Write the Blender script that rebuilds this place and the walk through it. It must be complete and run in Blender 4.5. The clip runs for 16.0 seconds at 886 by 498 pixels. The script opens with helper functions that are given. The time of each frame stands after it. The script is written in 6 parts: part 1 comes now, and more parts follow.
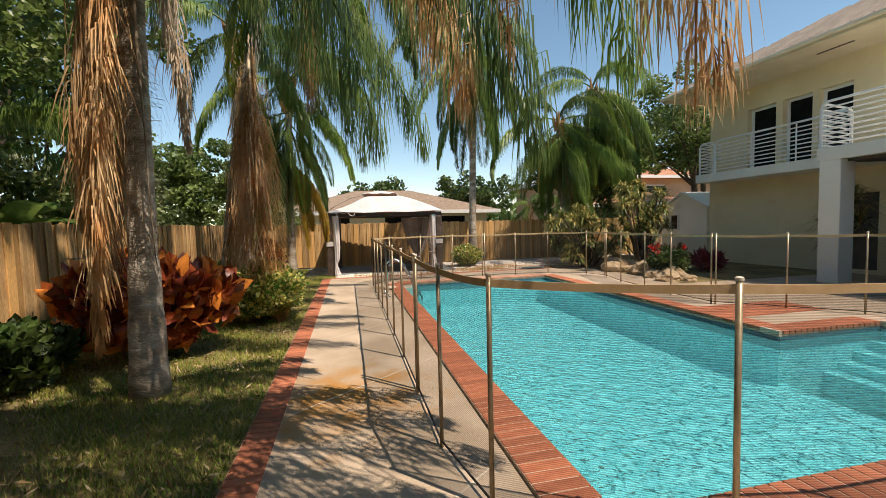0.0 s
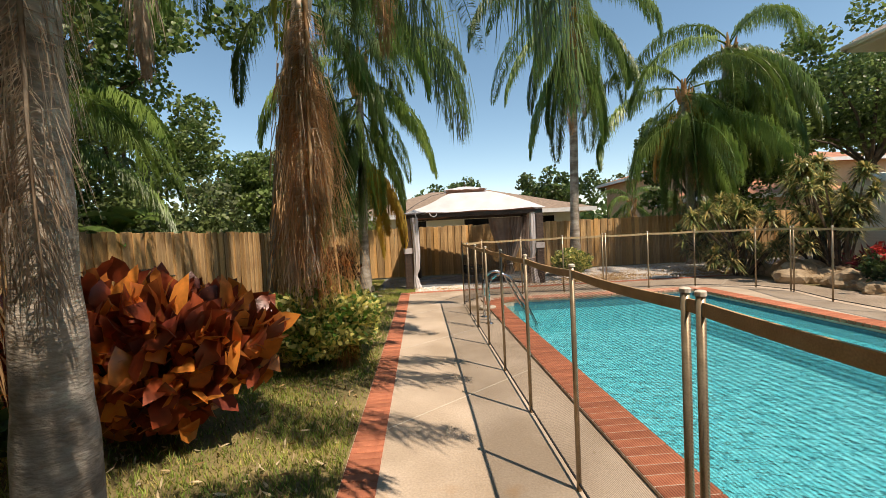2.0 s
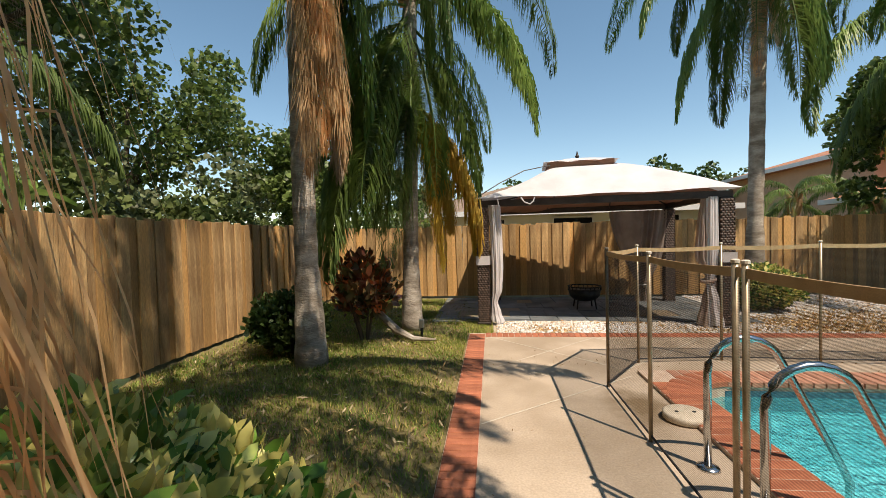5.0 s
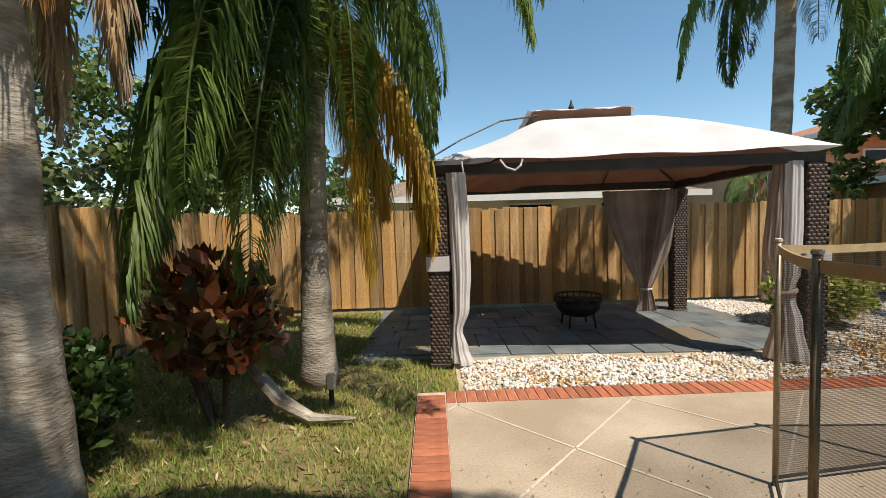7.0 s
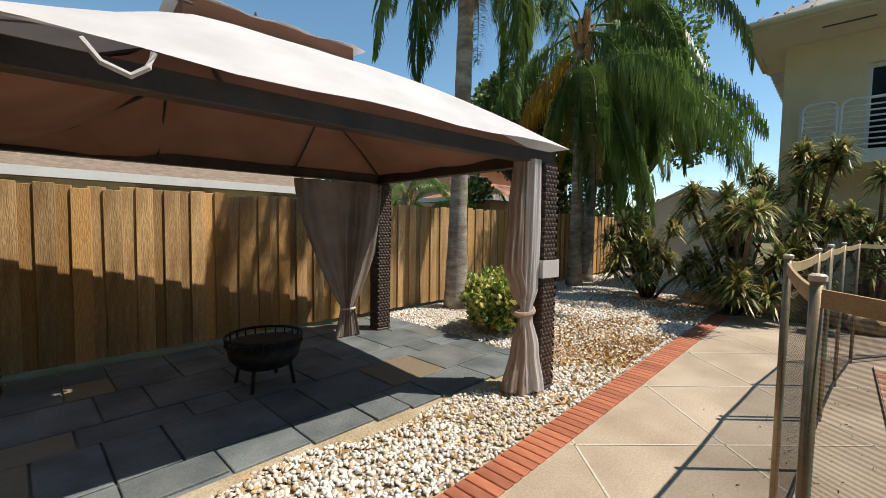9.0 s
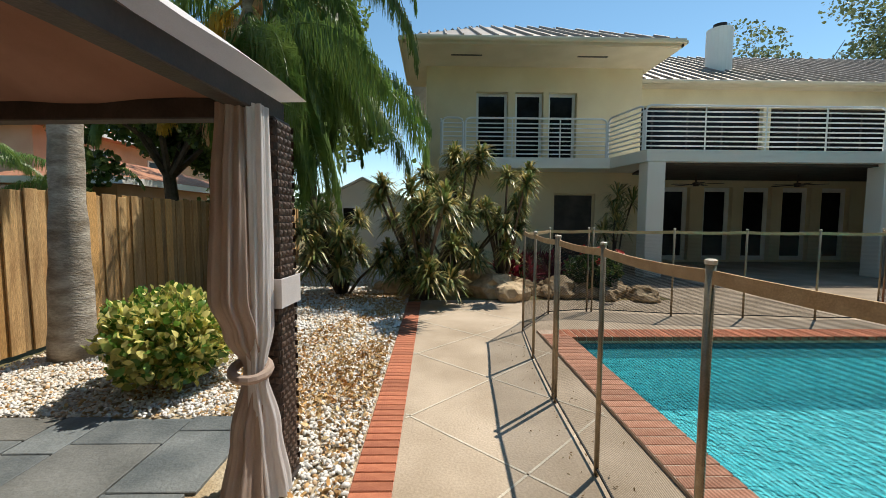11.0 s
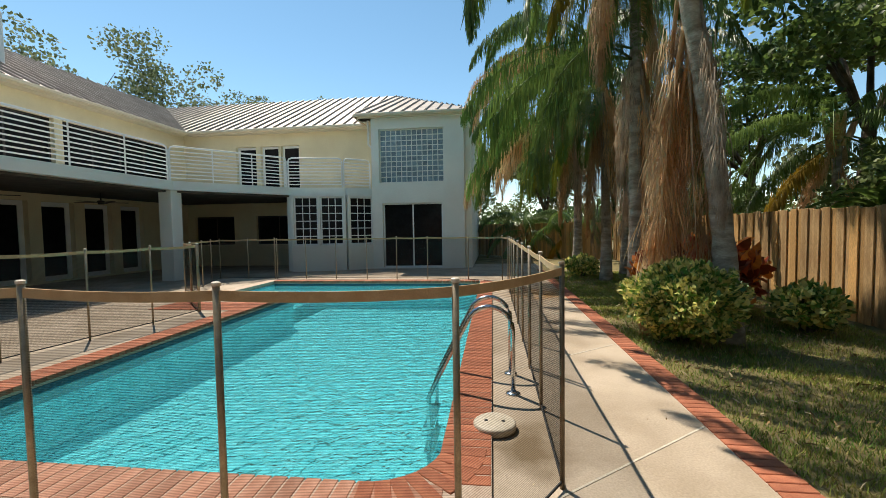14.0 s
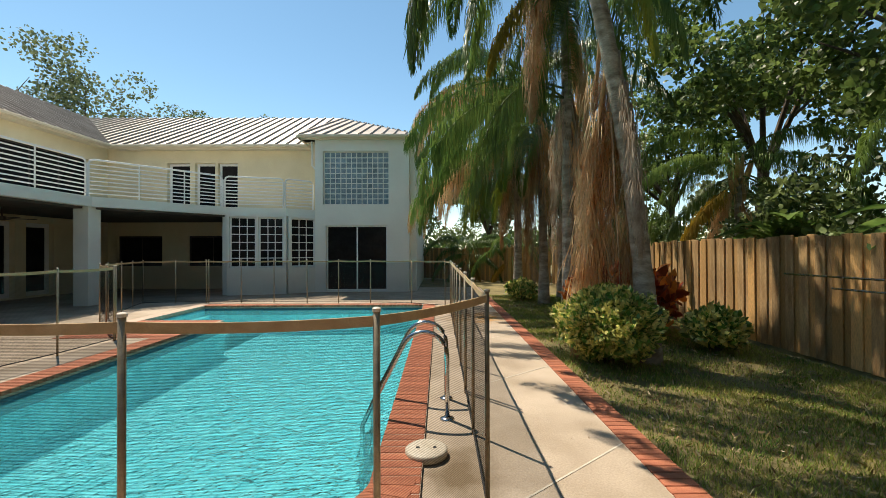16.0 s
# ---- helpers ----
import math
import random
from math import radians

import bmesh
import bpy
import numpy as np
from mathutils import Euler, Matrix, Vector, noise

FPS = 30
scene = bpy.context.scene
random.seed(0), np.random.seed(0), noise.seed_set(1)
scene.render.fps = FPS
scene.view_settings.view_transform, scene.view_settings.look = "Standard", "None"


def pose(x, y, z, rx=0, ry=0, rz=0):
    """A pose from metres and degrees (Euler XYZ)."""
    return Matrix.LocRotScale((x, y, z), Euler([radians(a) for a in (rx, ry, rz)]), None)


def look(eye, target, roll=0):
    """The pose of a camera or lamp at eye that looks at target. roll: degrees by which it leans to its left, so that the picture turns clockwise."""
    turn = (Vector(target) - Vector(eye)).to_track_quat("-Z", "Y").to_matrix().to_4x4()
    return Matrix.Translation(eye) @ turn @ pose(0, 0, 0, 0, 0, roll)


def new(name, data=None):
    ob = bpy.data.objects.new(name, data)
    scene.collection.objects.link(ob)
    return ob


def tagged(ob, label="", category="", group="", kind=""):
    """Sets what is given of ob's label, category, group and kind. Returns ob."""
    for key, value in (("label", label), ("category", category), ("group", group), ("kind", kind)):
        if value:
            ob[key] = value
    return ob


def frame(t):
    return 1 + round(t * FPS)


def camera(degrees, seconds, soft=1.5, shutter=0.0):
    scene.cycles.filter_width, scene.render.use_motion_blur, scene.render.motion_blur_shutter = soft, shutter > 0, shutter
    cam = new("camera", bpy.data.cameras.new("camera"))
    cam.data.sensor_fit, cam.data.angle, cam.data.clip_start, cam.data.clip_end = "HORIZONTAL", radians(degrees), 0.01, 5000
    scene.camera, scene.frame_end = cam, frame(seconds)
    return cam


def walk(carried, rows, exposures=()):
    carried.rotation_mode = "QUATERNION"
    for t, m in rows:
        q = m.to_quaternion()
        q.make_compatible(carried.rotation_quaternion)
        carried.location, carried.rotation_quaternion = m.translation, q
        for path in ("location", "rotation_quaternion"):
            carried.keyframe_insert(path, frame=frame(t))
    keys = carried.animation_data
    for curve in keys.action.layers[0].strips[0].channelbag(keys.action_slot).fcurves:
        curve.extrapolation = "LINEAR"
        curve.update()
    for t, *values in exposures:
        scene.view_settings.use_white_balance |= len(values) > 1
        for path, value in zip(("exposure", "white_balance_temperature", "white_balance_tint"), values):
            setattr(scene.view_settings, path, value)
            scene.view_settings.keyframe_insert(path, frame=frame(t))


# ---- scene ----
cam = camera(94.0, 16.0, soft=0.6)
PATH = [
    (0, (-0.559, 1.529, 1.48), (-0.116, 3.476, 1.366), -1.4),
    (0.5, (-0.586, 2.082, 1.464), (-0.354, 4.066, 1.358), -2.2),
    (1, (-0.651, 2.667, 1.463), (-0.505, 4.659, 1.374), -2.6),
    (1.5, (-0.74, 3.278, 1.448), (-0.625, 5.273, 1.36), -2.8),
    (2, (-0.791, 3.97, 1.438), (-0.686, 5.965, 1.356), -2.8),
    (2.5, (-0.816, 4.652, 1.402), (-0.716, 6.648, 1.326), -2.6),
    (3, (-0.832, 5.348, 1.382), (-0.748, 7.345, 1.318), -2.1),
    (3.5, (-0.812, 6.03, 1.355), (-0.794, 8.03, 1.304), -1.7),
    (4, (-0.815, 6.73, 1.353), (-0.921, 8.727, 1.309), -1.3),
    (4.2, (-0.859, 7.073, 1.345), (-0.997, 9.068, 1.302), -1.2),
    (6.3, (-1.094, 9.868, 1.365), (-1.391, 11.844, 1.273), -2.3),
    (6.5, (-1.124, 10.154, 1.357), (-1.325, 12.142, 1.255), -2.1),
    (7, (-1.171, 10.769, 1.333), (-1.126, 12.766, 1.229), -1.6),
    (7.5, (-1.143, 11.347, 1.307), (-0.784, 13.312, 1.213), -1.5),
    (8, (-1.065, 11.969, 1.337), (-0.327, 13.825, 1.232), -0.8),
    (8.5, (-0.928, 12.347, 1.341), (0.184, 14.005, 1.225), -0.1),
    (9, (-0.719, 12.7, 1.331), (0.722, 14.083, 1.212), 0.9),
    (11.3, (0.306, 13.735, 1.355), (2.276, 13.423, 1.199), 0.3),
    (11.5, (0.37, 13.79, 1.368), (2.3, 13.29, 1.206), 0.4),
    (12, (0.491, 13.906, 1.379), (2.206, 12.888, 1.224), 0.6),
    (12.5, (0.517, 14.027, 1.392), (1.889, 12.579, 1.253), 0.8),
    (13, (0.444, 14.124, 1.395), (1.402, 12.372, 1.279), 0.6),
    (13.5, (0.366, 14.224, 1.404), (0.93, 12.307, 1.306), 0.0),
    (14, (0.362, 14.235, 1.414), (0.601, 12.251, 1.319), -0.9),
    (14.5, (0.356, 14.248, 1.417), (0.359, 12.251, 1.316), -1.2),
    (15, (0.325, 14.273, 1.417), (0.207, 12.278, 1.324), -1.3),
    (15.5, (0.265, 14.305, 1.431), (0.135, 12.311, 1.367), -0.5),
    (16, (0.262, 14.291, 1.445), (0.245, 12.291, 1.457), -0.2),
]
walk(cam, [(t, look(eye, target, roll)) for t, eye, target, roll in PATH], [(0.0, 0.34, 7750, 17), (4.2, 0.28, 7750, 17), (6.5, 0.26, 7100, 11), (9.2, 0.14, 6850, 10), (12.0, 0.2, 6800, 8), (16.0, 0.34, 7300, 10)])

TO_SUN = Vector((0.47, -0.50, 1.22)).normalized()
sky_world = bpy.data.worlds.new("sky_world")
sky_world.use_nodes = True
scene.world = sky_world
wn = sky_world.node_tree
sky = wn.nodes.new("ShaderNodeTexSky")
sky.sky_type, sky.sun_disc = "NISHITA", False
sky.sun_elevation, sky.sun_rotation = radians(60.6), radians(136.8)
sky.altitude = 900
sky.air_density, sky.dust_density, sky.ozone_density = 1.0, 0.1, 1.1
bg = wn.nodes["Background"]
tone = wn.nodes.new("ShaderNodeHueSaturation")
tone.inputs["Hue"].default_value, tone.inputs["Saturation"].default_value = 0.487, 1.12
wn.links.new(sky.outputs[0], tone.inputs["Color"])
wn.links.new(tone.outputs[0], bg.inputs[0])
bg.inputs[1].default_value = 0.15
sun_data = bpy.data.lights.new("sun", "SUN")
sun_data.energy, sun_data.angle, sun_data.color = 4.8, radians(0.5), (1.0, 0.95, 0.87)
sun = new("sun", sun_data)
sun.matrix_world = look(TO_SUN * 60, (0, 0, 0))

# ---- materials ----
def mat(name, c1, c2, rough=0.75, scale=6.0, bump=0.25, bscale=70.0, metal=0.0, rand=0.0, island=0.0, stretch=(1, 1, 1), spec=0.4, c3=None, trans=0.0, fine=0.35, c3_at=(0.45, 0.75)):
    """Two-scale procedural surface: broad blotches c1-c2, fine grain, relief; rand / island vary the value piece by piece; c3 adds a third tone by piece."""
    m = bpy.data.materials.new(name)
    m.use_nodes = True
    nt = m.node_tree
    b = nt.nodes["Principled BSDF"]
    n, l = nt.nodes.new, nt.links.new
    tc, mp = n("ShaderNodeTexCoord"), n("ShaderNodeMapping")
    mp.inputs["Scale"].default_value = stretch
    l(tc.outputs["Object"], mp.inputs[0])
    t1, t2 = n("ShaderNodeTexNoise"), n("ShaderNodeTexNoise")
    t1.inputs["Scale"].default_value, t2.inputs["Scale"].default_value = scale, bscale
    t1.inputs["Detail"].default_value, t2.inputs["Detail"].default_value = 4, 3
    l(mp.outputs[0], t1.inputs[0]); l(mp.outputs[0], t2.inputs[0])
    r = n("ShaderNodeValToRGB")
    r.color_ramp.elements[0].position, r.color_ramp.elements[1].position = 0.36, 0.66
    r.color_ramp.elements[0].color, r.color_ramp.elements[1].color = (*c1, 1), (*c2, 1)
    l(t1.outputs[0], r.inputs[0])
    colour = r.outputs[0]
    g = n("ShaderNodeMath"); g.operation = "MULTIPLY_ADD"
    l(t2.outputs[0], g.inputs[0]); g.inputs[1].default_value, g.inputs[2].default_value = fine * 2, 1 - fine
    value = g.outputs[0]
    if rand or island or c3:
        if island or (c3 and not rand):
            src = n("ShaderNodeNewGeometry").outputs["Random Per Island"]
        else:
            src = n("ShaderNodeObjectInfo").outputs["Random"]
        amount = max(rand, island)
        if c3:
            r3 = n("ShaderNodeValToRGB")
            r3.color_ramp.elements[0].position, r3.color_ramp.elements[1].position = c3_at
            l(src, r3.inputs[0])
            mx = n("ShaderNodeMix"); mx.data_type = "RGBA"
            l(r3.outputs[0], mx.inputs[0]); l(colour, mx.inputs[6]); mx.inputs[7].default_value = (*c3, 1)
            colour = mx.outputs[2]
        if amount:
            frac = n("ShaderNodeMath"); frac.operation = "MULTIPLY"; l(src, frac.inputs[0]); frac.inputs[1].default_value = 7.31
            fr2 = n("ShaderNodeMath"); fr2.operation = "FRACT"; l(frac.outputs[0], fr2.inputs[0])
            a = n("ShaderNodeMath"); a.operation = "MULTIPLY_ADD"
            l(fr2.outputs[0], a.inputs[0]); a.inputs[1].default_value, a.inputs[2].default_value = amount * 2, 1 - amount
            mm = n("ShaderNodeMath"); mm.operation = "MULTIPLY"
            l(a.outputs[0], mm.inputs[0]); l(value, mm.inputs[1]); value = mm.outputs[0]
    hs = n("ShaderNodeHueSaturation")
    l(value, hs.inputs["Value"]); l(colour, hs.inputs["Color"])
    l(hs.outputs[0], b.inputs["Base Color"])
    b.inputs["Roughness"].default_value, b.inputs["Metallic"].default_value = rough, metal
    b.inputs["Specular IOR Level"].default_value = spec
    if bump:
        bp = n("ShaderNodeBump"); bp.inputs["Strength"].default_value, bp.inputs["Distance"].default_value = bump, 0.02
        l(t2.outputs[0], bp.inputs["Height"]); l(bp.outputs[0], b.inputs["Normal"])
    if trans:
        tl = n("ShaderNodeBsdfTranslucent"); l(hs.outputs[0], tl.inputs[0])
        ms = n("ShaderNodeMixShader"); ms.inputs[0].default_value = trans
        l(b.outputs[0], ms.inputs[1]); l(tl.outputs[0], ms.inputs[2])
        l(ms.outputs[0], nt.nodes["Material Output"].inputs[0])
    return m

def sheer(name, colour, through_share, gloss=0.0, tint=(1, 1, 1), bump=0.0, bscale=3.0, rough=0.02, weave=0.0):
    """A see-through surface: part lets light straight through, part is matt, and Fresnel adds gloss."""
    m = bpy.data.materials.new(name)
    m.use_nodes = True
    nt = m.node_tree
    n, l = nt.nodes.new, nt.links.new
    nt.nodes.remove(nt.nodes["Principled BSDF"])
    tr, df, mx = n("ShaderNodeBsdfTransparent"), n("ShaderNodeBsdfDiffuse"), n("ShaderNodeMixShader")
    tr.inputs[0].default_value, df.inputs[0].default_value = (*tint, 1), (*colour, 1)
    mx.inputs[0].default_value = 1 - through_share
    if weave:
        co, wv, mr = n("ShaderNodeTexCoord"), n("ShaderNodeTexWave"), n("ShaderNodeMapRange")
        wv.bands_direction = "Z"
        wv.inputs["Scale"].default_value = 2 * math.pi / (20 * weave)
        l(co.outputs["Object"], wv.inputs[0]); l(wv.outputs["Fac"], mr.inputs[0])
        mr.inputs["To Min"].default_value, mr.inputs["To Max"].default_value = 0.55 * (1 - through_share), 1.45 * (1 - through_share)
        l(mr.outputs[0], mx.inputs[0])
    l(tr.outputs[0], mx.inputs[1]); l(df.outputs[0], mx.inputs[2])
    last = mx.outputs[0]
    if gloss:
        fr, gl, m2 = n("ShaderNodeFresnel"), n("ShaderNodeBsdfGlossy"), n("ShaderNodeMixShader")
        fr.inputs[0].default_value = gloss
        gl.inputs["Roughness"].default_value = rough
        if bump:
            tc, t1, t2, ad = n("ShaderNodeTexCoord"), n("ShaderNodeTexNoise"), n("ShaderNodeTexNoise"), n("ShaderNodeMath")
            t1.inputs["Scale"].default_value, t2.inputs["Scale"].default_value = bscale, bscale * 3.1
            t1.inputs["Detail"].default_value, t1.inputs["Distortion"].default_value = 3, 0.6
            l(tc.outputs["Object"], t1.inputs[0]); l(tc.outputs["Object"], t2.inputs[0])
            l(t1.outputs[0], ad.inputs[0]); l(t2.outputs[0], ad.inputs[1])
            bp = n("ShaderNodeBump"); bp.inputs["Strength"].default_value, bp.inputs["Distance"].default_value = bump, 0.05
            l(ad.outputs[0], bp.inputs["Height"])
            l(bp.outputs[0], gl.inputs["Normal"]); l(bp.outputs[0], fr.inputs["Normal"])
        l(fr.outputs[0], m2.inputs[0]); l(last, m2.inputs[1]); l(gl.outputs[0], m2.inputs[2])
        last = m2.outputs[0]
    l(last, nt.nodes["Material Output"].inputs[0])
    return m

CONCRETE = mat("deck_concrete", (0.36, 0.28, 0.20), (0.51, 0.41, 0.31), 0.85, 1.3, 0.25, 70, fine=0.3)
def add_stain(m, centre, radius, colour):
    """A rusty stain with a ragged edge on a material, at a place."""
    nt = m.node_tree
    n, l = nt.nodes.new, nt.links.new
    b = nt.nodes["Principled BSDF"]
    old = b.inputs["Base Color"].links[0].from_socket
    tc, dist, nz, sub_, ramp, mx = n("ShaderNodeTexCoord"), n("ShaderNodeVectorMath"), n("ShaderNodeTexNoise"), n("ShaderNodeMath"), n("ShaderNodeValToRGB"), n("ShaderNodeMix")
    dist.operation = "DISTANCE"; l(tc.outputs["Object"], dist.inputs[0]); dist.inputs[1].default_value = centre
    nz.inputs["Scale"].default_value, nz.inputs["Detail"].default_value = 3.5, 6
    l(tc.outputs["Object"], nz.inputs[0])
    sub_.operation = "MULTIPLY_ADD"; l(nz.outputs[0], sub_.inputs[0]); sub_.inputs[1].default_value = 2.6 * radius; l(dist.outputs["Value"], sub_.inputs[2])
    ramp.color_ramp.elements[0].position, ramp.color_ramp.elements[1].position = 0.55, 0.95
    ramp.color_ramp.elements[0].color, ramp.color_ramp.elements[1].color = (1, 1, 1, 1), (0, 0, 0, 1)
    dv = n("ShaderNodeMath"); dv.operation = "DIVIDE"; l(sub_.outputs[0], dv.inputs[0]); dv.inputs[1].default_value = 2.6 * radius
    l(dv.outputs[0], ramp.inputs[0])
    mx.data_type = "RGBA"; l(ramp.outputs[0], mx.inputs[0]); l(old, mx.inputs[6]); mx.inputs[7].default_value = (*colour, 1)
    l(mx.outputs[2], b.inputs["Base Color"])
add_stain(CONCRETE, (-0.75, 5.2, 0), 0.8, (0.40, 0.20, 0.055))
add_stain(CONCRETE, (0.15, 11.6, 0), 0.35, (0.20, 0.14, 0.08))
JOINT = mat("deck_joint", (0.54, 0.48, 0.38), (0.64, 0.57, 0.46), 0.9, 4, 0.1)
BRICK = mat("red_brick", (0.36, 0.115, 0.062), (0.47, 0.17, 0.09), 0.85, 9, 0.35, 120, rand=0.22)
# lighter copy of the red brick, sunlight on the end run put into colour
BRICK_P = mat("sunlit_pale_brick", (0.42, 0.19, 0.12), (0.54, 0.28, 0.19), 0.85, 9, 0.35, 120, rand=0.2)
MORTAR = mat("mortar", (0.50, 0.36, 0.27), (0.60, 0.47, 0.37), 0.95, 12, 0.3)
SOIL = mat("lawn_soil", (0.12, 0.10, 0.04), (0.27, 0.21, 0.09), 0.95, 1.3, 0.6, 40, fine=0.5)
BLADE = mat("grass_blade", (0.10, 0.20, 0.025), (0.32, 0.36, 0.07), 0.7, 1.3, 0, 30, island=0.35, c3=(0.44, 0.36, 0.12), c3_at=(0.6, 0.85), trans=0.3)
LITTER = mat("dry_litter", (0.20, 0.12, 0.05), (0.34, 0.23, 0.11), 0.9, 5, 0, 30, island=0.4, c3=(0.45, 0.36, 0.22))
LITTER_O = mat("fallen_leaf", (0.44, 0.23, 0.08), (0.60, 0.38, 0.16), 0.85, 5, 0, 30, island=0.4, c3=(0.56, 0.42, 0.22))
GRAVEL_BED = mat("gravel_bed", (0.34, 0.25, 0.14), (0.52, 0.44, 0.32), 0.95, 2.5, 0.6, 60, fine=0.4)
STONE_W = mat("white_pebble", (0.66, 0.60, 0.52), (0.80, 0.79, 0.77), 0.8, 1.1, 0.15, 50, island=0.26, c3=(0.56, 0.34, 0.15), c3_at=(0.72, 0.95))
SLATE = mat("slate", (0.10, 0.115, 0.12), (0.19, 0.205, 0.205), 0.65, 2.6, 0.35, 50, rand=0.22, c3=(0.27, 0.21, 0.14), c3_at=(0.84, 0.97), fine=0.25)
WOOD = mat("fence_wood", (0.35, 0.205, 0.09), (0.58, 0.38, 0.18), 0.8, 2.2, 0.35, 22, rand=0.36, stretch=(6, 6, 0.8), c3=(0.56, 0.32, 0.12), fine=0.5)
RAIL_WOOD = mat("fence_rail_wood", (0.22, 0.13, 0.06), (0.34, 0.21, 0.10), 0.85, 3, 0.3, 30)
POST_METAL = mat("fence_post_bronze", (0.30, 0.23, 0.15), (0.38, 0.30, 0.20), 0.38, 30, 0.03, 200, metal=0.55)
BAND = mat("fence_band", (0.40, 0.26, 0.13), (0.48, 0.33, 0.18), 0.8, 12, 0.15, 220)
CAP = mat("post_cap", (0.60, 0.52, 0.42), (0.70, 0.62, 0.52), 0.5, 20, 0.05)
MESH = sheer("fence_mesh", (0.035, 0.03, 0.026), 0.64, weave=0.011)
# bright and dark mottling puts the water's caustic light into the basin colour
PLASTER_CAUSTIC = mat("pool_plaster_caustics", (0.20, 0.68, 0.72), (0.42, 0.86, 0.89), 0.7, 6, 0.4, 22, fine=0.36)
TILE = mat("pool_tile", (0.03, 0.10, 0.14), (0.06, 0.18, 0.22), 0.25, 30, 0.1, rand=0.35)
WATER = sheer("pool_water", (0.10, 0.66, 0.74), 0.74, 1.33, (0.66, 0.97, 1.0), 1.0, 5.0)
STEEL = mat("stainless_steel", (0.55, 0.55, 0.54), (0.68, 0.68, 0.67), 0.18, 8, 0.02, 100, metal=1.0)
STUCCO = mat("cream_stucco", (0.75, 0.64, 0.42), (0.82, 0.71, 0.48), 0.9, 1.2, 0.25, 110, fine=0.12)
STUCCO_W = mat("white_stucco", (0.78, 0.77, 0.69), (0.84, 0.83, 0.75), 0.85, 1.2, 0.2, 110, fine=0.12)
SOFFIT = mat("soffit_paint", (0.66, 0.56, 0.40), (0.72, 0.62, 0.46), 0.85, 2, 0.1, 60, fine=0.1)
WHITE = mat("white_paint", (0.76, 0.76, 0.74), (0.82, 0.82, 0.80), 0.45, 4, 0.05, 80, fine=0.08)
ROOF_METAL = mat("standing_seam_metal", (0.29, 0.25, 0.21), (0.38, 0.33, 0.28), 0.5, 1.5, 0.05, 30, metal=0.35, fine=0.12)
GLASS = mat("dark_window_glass", (0.010, 0.010, 0.011), (0.016, 0.016, 0.017), 0.1, 3, 0, 10, spec=0.12)
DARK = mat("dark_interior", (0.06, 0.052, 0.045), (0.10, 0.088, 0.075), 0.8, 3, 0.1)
GLASSBLOCK = mat("glass_block", (0.16, 0.22, 0.26), (0.26, 0.33, 0.37), 0.12, 9, 0.25, 12, rand=0.25, spec=0.6)
CANVAS = mat("canopy_canvas", (0.60, 0.585, 0.59), (0.70, 0.685, 0.70), 0.9, 3, 0.15, 160, trans=0.10, fine=0.1)
CANVAS_EDGE = mat("canopy_lining", (0.34, 0.17, 0.11), (0.42, 0.22, 0.15), 0.9, 3, 0.15, 160, trans=0.18, fine=0.1)
WICKER = mat("brown_wicker", (0.055, 0.035, 0.026), (0.11, 0.07, 0.05), 0.55, 20, 0.3, 90, rand=0.2, island=0.25)
BEAM = mat("dark_bronze_beam", (0.035, 0.026, 0.022), (0.06, 0.046, 0.04), 0.5, 6, 0.1)
CURTAIN = mat("gauze_curtain", (0.74, 0.70, 0.69), (0.83, 0.79, 0.78), 0.95, 5, 0.2, 200, trans=0.3, fine=0.12)
# gauze of the back curtain, with its shade put into the brown
CURTAIN_SHADE = mat("brown_shade_curtain", (0.30, 0.24, 0.20), (0.38, 0.31, 0.26), 0.95, 5, 0.2, 200, trans=0.3, fine=0.12)
# taupe carries the shadowed side of the front curtain as a colour
CURTAIN_TAUPE_SHADE = mat("taupe_shade_curtain", (0.46, 0.35, 0.29), (0.56, 0.44, 0.37), 0.95, 5, 0.2, 200, trans=0.25, fine=0.12)
BANANA = mat("banana_leaf", (0.10, 0.20, 0.04), (0.24, 0.36, 0.09), 0.45, 3, 0.1, 20, rand=0.2, trans=0.4)
IRON = mat("black_iron", (0.012, 0.012, 0.012), (0.03, 0.028, 0.026), 0.6, 12, 0.2, metal=0.4)
BARK = mat("palm_bark", (0.22, 0.18, 0.135), (0.46, 0.41, 0.34), 0.9, 4, 0.5, 26, stretch=(1, 1, 2.5), fine=0.4)
BARK_D = mat("tree_bark", (0.07, 0.05, 0.035), (0.16, 0.12, 0.085), 0.95, 4, 0.6, 24, fine=0.4)
FROND = mat("palm_leaflet", (0.085, 0.16, 0.032), (0.21, 0.30, 0.075), 0.40, 1.5, 0, 20, rand=0.35, trans=0.42, spec=0.5)
FROND_L = mat("palm_leaflet_lime", (0.13, 0.20, 0.025), (0.36, 0.36, 0.05), 0.5, 1.5, 0, 20, rand=0.25, trans=0.4, spec=0.5)
FROND_G = mat("palm_leaflet_dry_grey", (0.46, 0.34, 0.23), (0.74, 0.62, 0.48), 0.8, 2.5, 0, 25, rand=0.3, trans=0.35, fine=0.4)
FROND_Y = mat("palm_leaflet_yellow", (0.46, 0.24, 0.03), (0.60, 0.42, 0.06), 0.6, 1.5, 0, 20, rand=0.25, trans=0.35, c3=(0.34, 0.26, 0.03))
FROND_D = mat("palm_leaflet_dead", (0.54, 0.29, 0.12), (0.78, 0.57, 0.33), 0.8, 2.5, 0, 25, rand=0.35, trans=0.4, fine=0.4)
